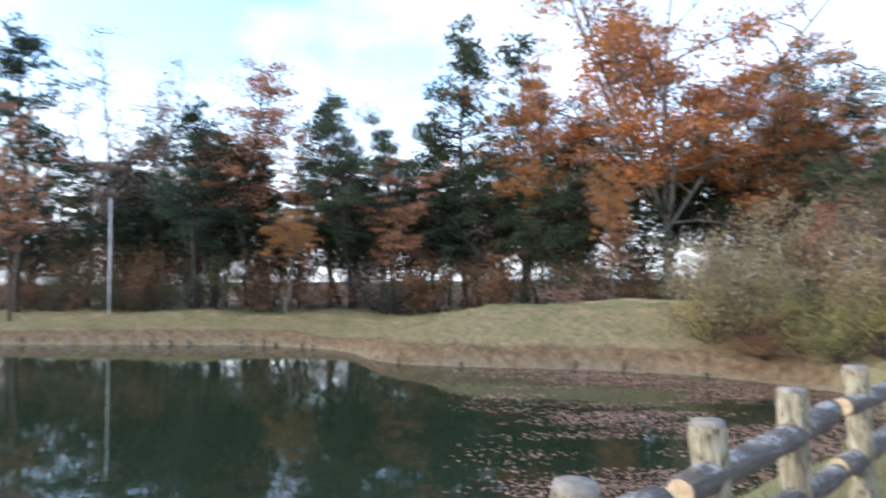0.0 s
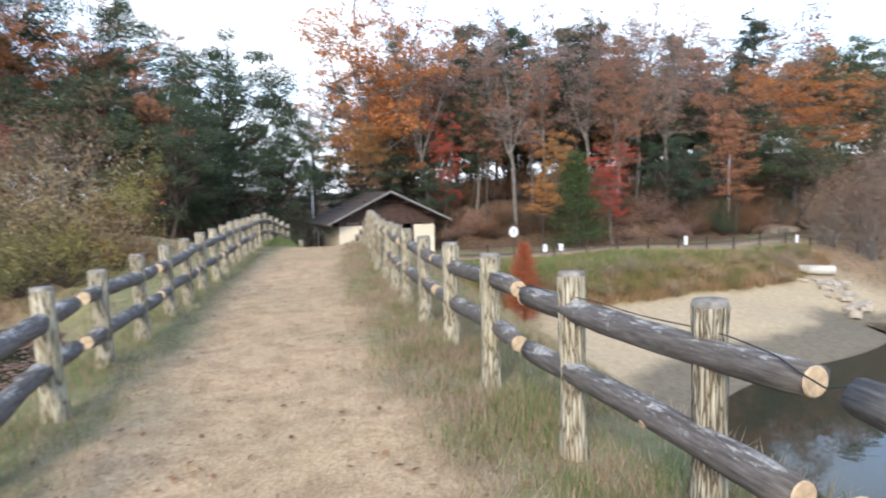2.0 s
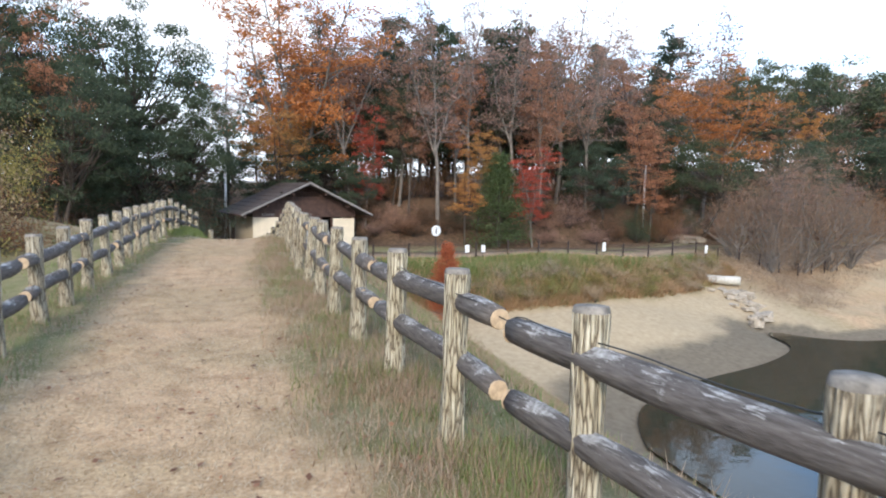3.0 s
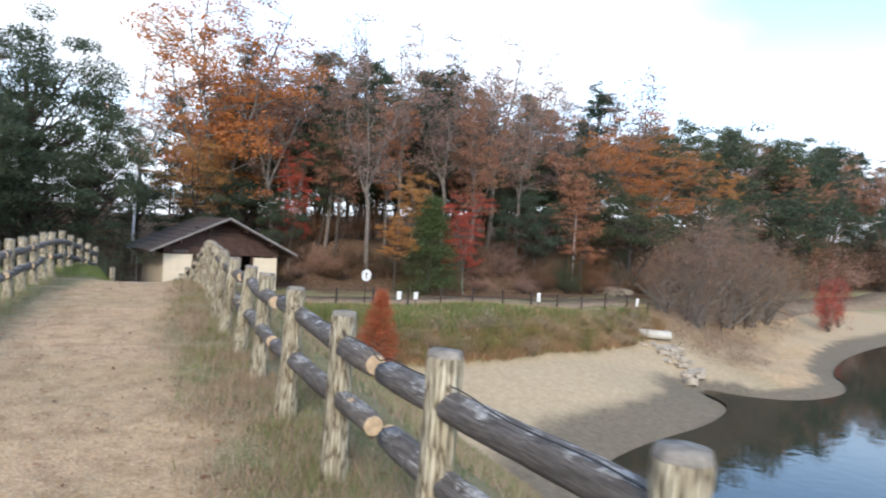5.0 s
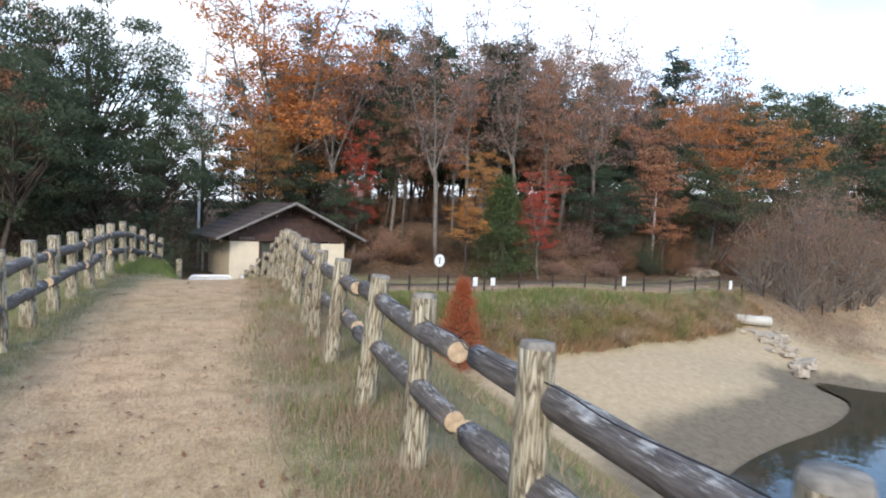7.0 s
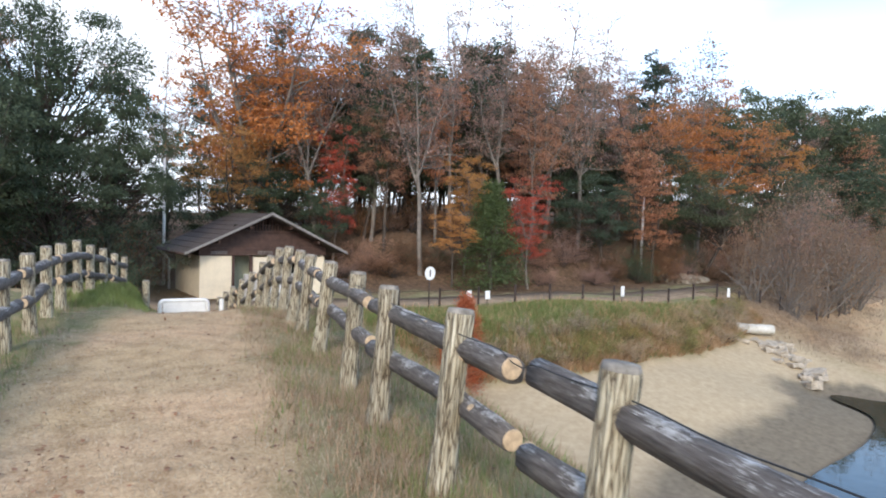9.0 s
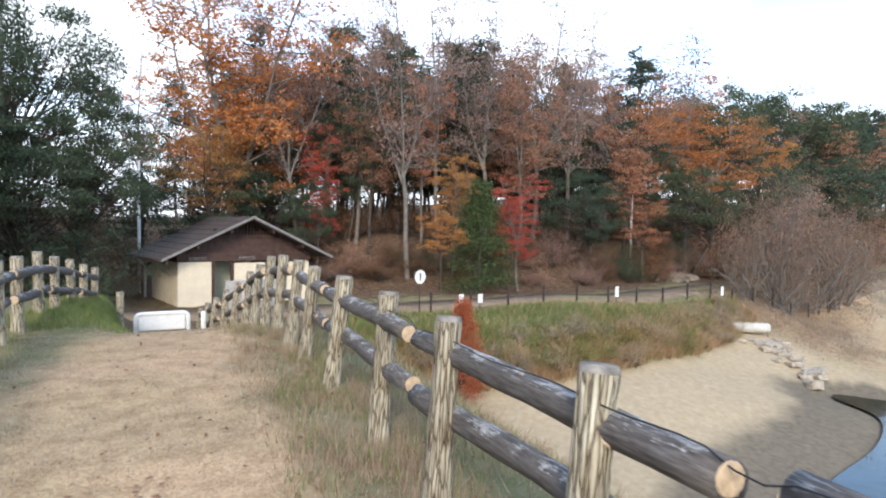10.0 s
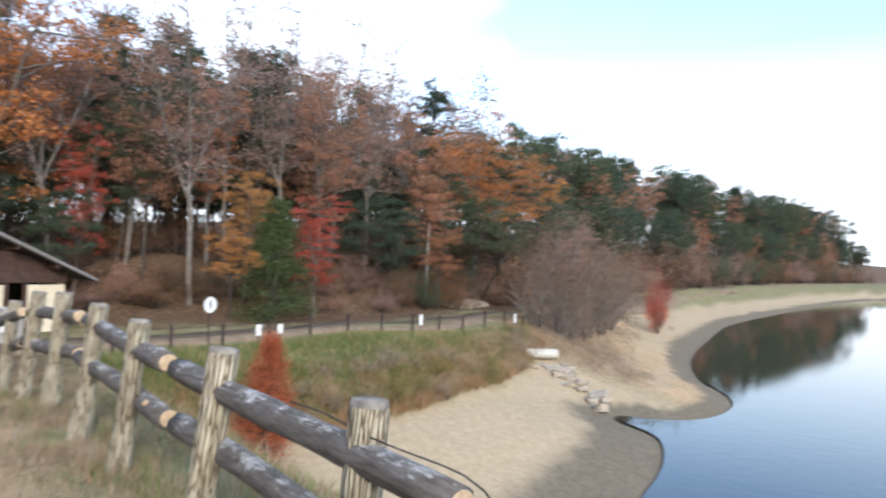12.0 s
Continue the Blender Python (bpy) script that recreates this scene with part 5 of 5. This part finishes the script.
blades("verge_grass", px, py, 0.15, M_BLADE, 2, "green grass along the fence", 0.0035, 0.6)
px, py = scatter(gr, 260000, -0.2, 2.6, 2, 28, edge)
blades("verge_straw", px, py, 0.14, M_REED, 3, "withered grass along the fence", 0.0035, 0.8)
edge_l = lambda x, y: np.clip(1 - np.abs(x - left_x(y) + 0.1) / 0.6, 0, 1) * (0.55 + 0.45 * wobble(x, y, 1.7, 5))
px, py = scatter(gr, 70000, -0.2, 2.4, 2, 28, lambda x, y: edge(x, y) * step(-0.2, 0.5, wobble(x, y, 0.9, 25)))
blades("verge_straw", px, py, 0.12, M_STRAW, 13, "bleached straw tufts along the fence", 0.0035, 0.9)
px, py = scatter(gr, 26000, -1.7, 1.0, 1.5, 26, lambda x, y: step(0.15, 0.6, wobble(x, y, 0.55, 27)) * 0.9)
blades("path_tufts", px, py, 0.06, M_REED, 14, "low withered tufts on the path", 0.003, 1.2)
px, py = scatter(gr, 60000, -3.0, -0.6, 24, 36, lambda x, y: np.clip(1.1 - np.abs(x + 1.6) / 0.9, 0, 1))
blades("verge_grass", px, py, 0.13, M_BLADE, 15, "green grass on the bank above the car barrier", 0.006, 0.6)
px, py = scatter(gr, 80000, -3.2, -1.0, 2, 30, edge_l)
blades("verge_grass", px, py, 0.13, M_BLADE, 4, "green grass along the pond-side fence", 0.003, 0.6)
px, py = scatter(gr, 70000, -3.4, -1.0, 2, 30, edge_l)
blades("verge_straw", px, py, 0.15, M_REED, 5, "withered grass along the pond-side fence", 0.003, 0.8)
px, py = scatter(gr, 60000, 2.0, 11, 4, 34, lambda x, y: 0.6 + 0.4 * wobble(x, y, 2.5, 9))
blades("slope_grass", px, py, 0.2, M_REED, 6, "rough withered grass on the dam's slope", 0.006, 0.9)
px, py = scatter(gr, 40000, 2.0, 11, 4, 34, lambda x, y: 0.5 + 0.5 * wobble(x, y, 2.0, 10))
blades("slope_grass", px, py, 0.18, M_BLADE, 7, "green grass on the dam's slope", 0.006, 0.9)


def over_foot(x, y):
    return y - np.interp(x, [4, 9, 13, 17, 24.3, 31, 36], [38, 36.4, 35.2, 35.4, 37.4, 40.6, 43.2])


def bank(x, y):
    return (over_foot(x, y) > -0.1) * (y < np.interp(x, [8, 25, 45], [42.6, 43.2, 45.4])) * 1.0


px, py = scatter(gr, 260000, 7.5, 36, 34.5, 46, lambda x, y: bank(x, y) * np.clip(0.1 + 0.45 * over_foot(x, y) + 0.5 * wobble(x, y, 4, 12), 0, 1))
blades("bank_grass", px, py, 0.36, M_BLADE, 8, "tall green grass on the bank below the lane", 0.013, 0.6)
px, py = scatter(gr, 110000, 7.5, 36, 34.5, 46, lambda x, y: bank(x, y) * np.clip(1.15 - 0.36 * over_foot(x, y) + 0.3 * wobble(x, y, 2.2, 13), 0.08, 1))
blades("bank_reeds", px, py, 0.70, M_REED, 9, "withered reeds hanging over the sand", 0.02, 1.0)
px, py = scatter(gr, 50000, 34, 60, 36, 52, lambda x, y: (lambda d: (d > 4) * (d < 13) * np.clip((d - 3.5) / 6 + 0.3 * wobble(x, y, 2, 5), 0, 1))(signed_distance(x, y, POND_RIGHT)))
blades("dry_shore_grass", px, py, 0.30, M_REED, 12, "sparse dry grass on the spit", 0.014, 0.9)
px, py = scatter(gr, 90000, -62, -3, -5, 36, lambda x, y: (lambda d: (d > 0.1) * (d < 9) * np.clip(0.45 + 0.5 * wobble(x, y, 4, 14), 0, 1))(signed_distance(x, y, POND_LEFT)))
blades("shore_grass", px, py, 0.2, M_BLADE, 10, "green grass on the pond's far bank", 0.016, 0.9)
px, py = scatter(gr, 36000, -62, -3, -5, 30, lambda x, y: (lambda d: (d > -0.1) * (d < 1.0) * 0.9)(signed_distance(x, y, POND_LEFT)))
blades("shore_reeds", px, py, 0.3, M_DULL, 11, "withered grass at the pond's edge", 0.014, 0.9)


def litter(name, px, py, pz, size, mat, seed, label, flat=0.85):
    me = leaf_mesh(name, np.stack([px, py, pz], -1), size, mat, seed, flat, 4)
    return tagged(new(name, me), label, "leaves", kind="stuff")


px, py = scatter(gr, 5200, -2.2, 1.6, 1, 26, lambda x, y: 0.35 + 0.3 * wobble(x, y, 1.8, 20))
litter("fallen_leaves", px, py, lay(px, py)[0] + 0.02, 0.024, M_LITTER, 5, "dry brown leaves scattered on the path")
drift = lambda x, y: (signed_distance(x, y, POND_LEFT) < 0) * np.clip(0.9 * wobble((0.61 * x + 0.79 * y) * 0.3, (0.61 * y - 0.79 * x), 2.6, 15) + 0.25 + 0.5 * step(5, 0, -signed_distance(x, y, POND_LEFT)), 0, 1) * step(0.72, 1.15, (y - 1) / np.maximum(-x, 0.1))
px, py = scatter(gr, 60000, -21, -4.8, 3, 23, drift)
litter("floating_leaves", px, py, np.full(px.shape, WATER_LEFT + 0.006), 0.055, M_FLOAT, 6, "drifts of brown leaves floating on the pond", 1.0)


# ---- pale soil and stakes of the banks ----
def bank_stakes():
    rnd = random.Random(9)
    root = thing("bank_stakes", (-19, 18.3, WATER_LEFT), 0, "row of old wooden stakes holding the pond's bank", "stakes")
    inv = root.matrix_basis.inverted()
    ring = POND_LEFT
    for (ax, ay), (bx, by) in zip(ring[18:50], ring[19:51]):
        n = int(math.hypot(bx - ax, by - ay) / 0.55)
        for k in range(min(n, 22)):
            s = (k + rnd.uniform(0.2, 0.8)) / n
            if rnd.random() < 0.7:
                continue
            h = rnd.uniform(0.15, 0.5)
            ob = part("stake", tube_mesh("stake", [(0, 0, -0.4), (rnd.gauss(0, 0.03), 0, h)], [0.06, 0.05], M_TRUNK, 6), None, root)
            ob.matrix_basis = inv @ pose(ax + (bx - ax) * s, ay + (by - ay) * s, WATER_LEFT)


bank_stakes()
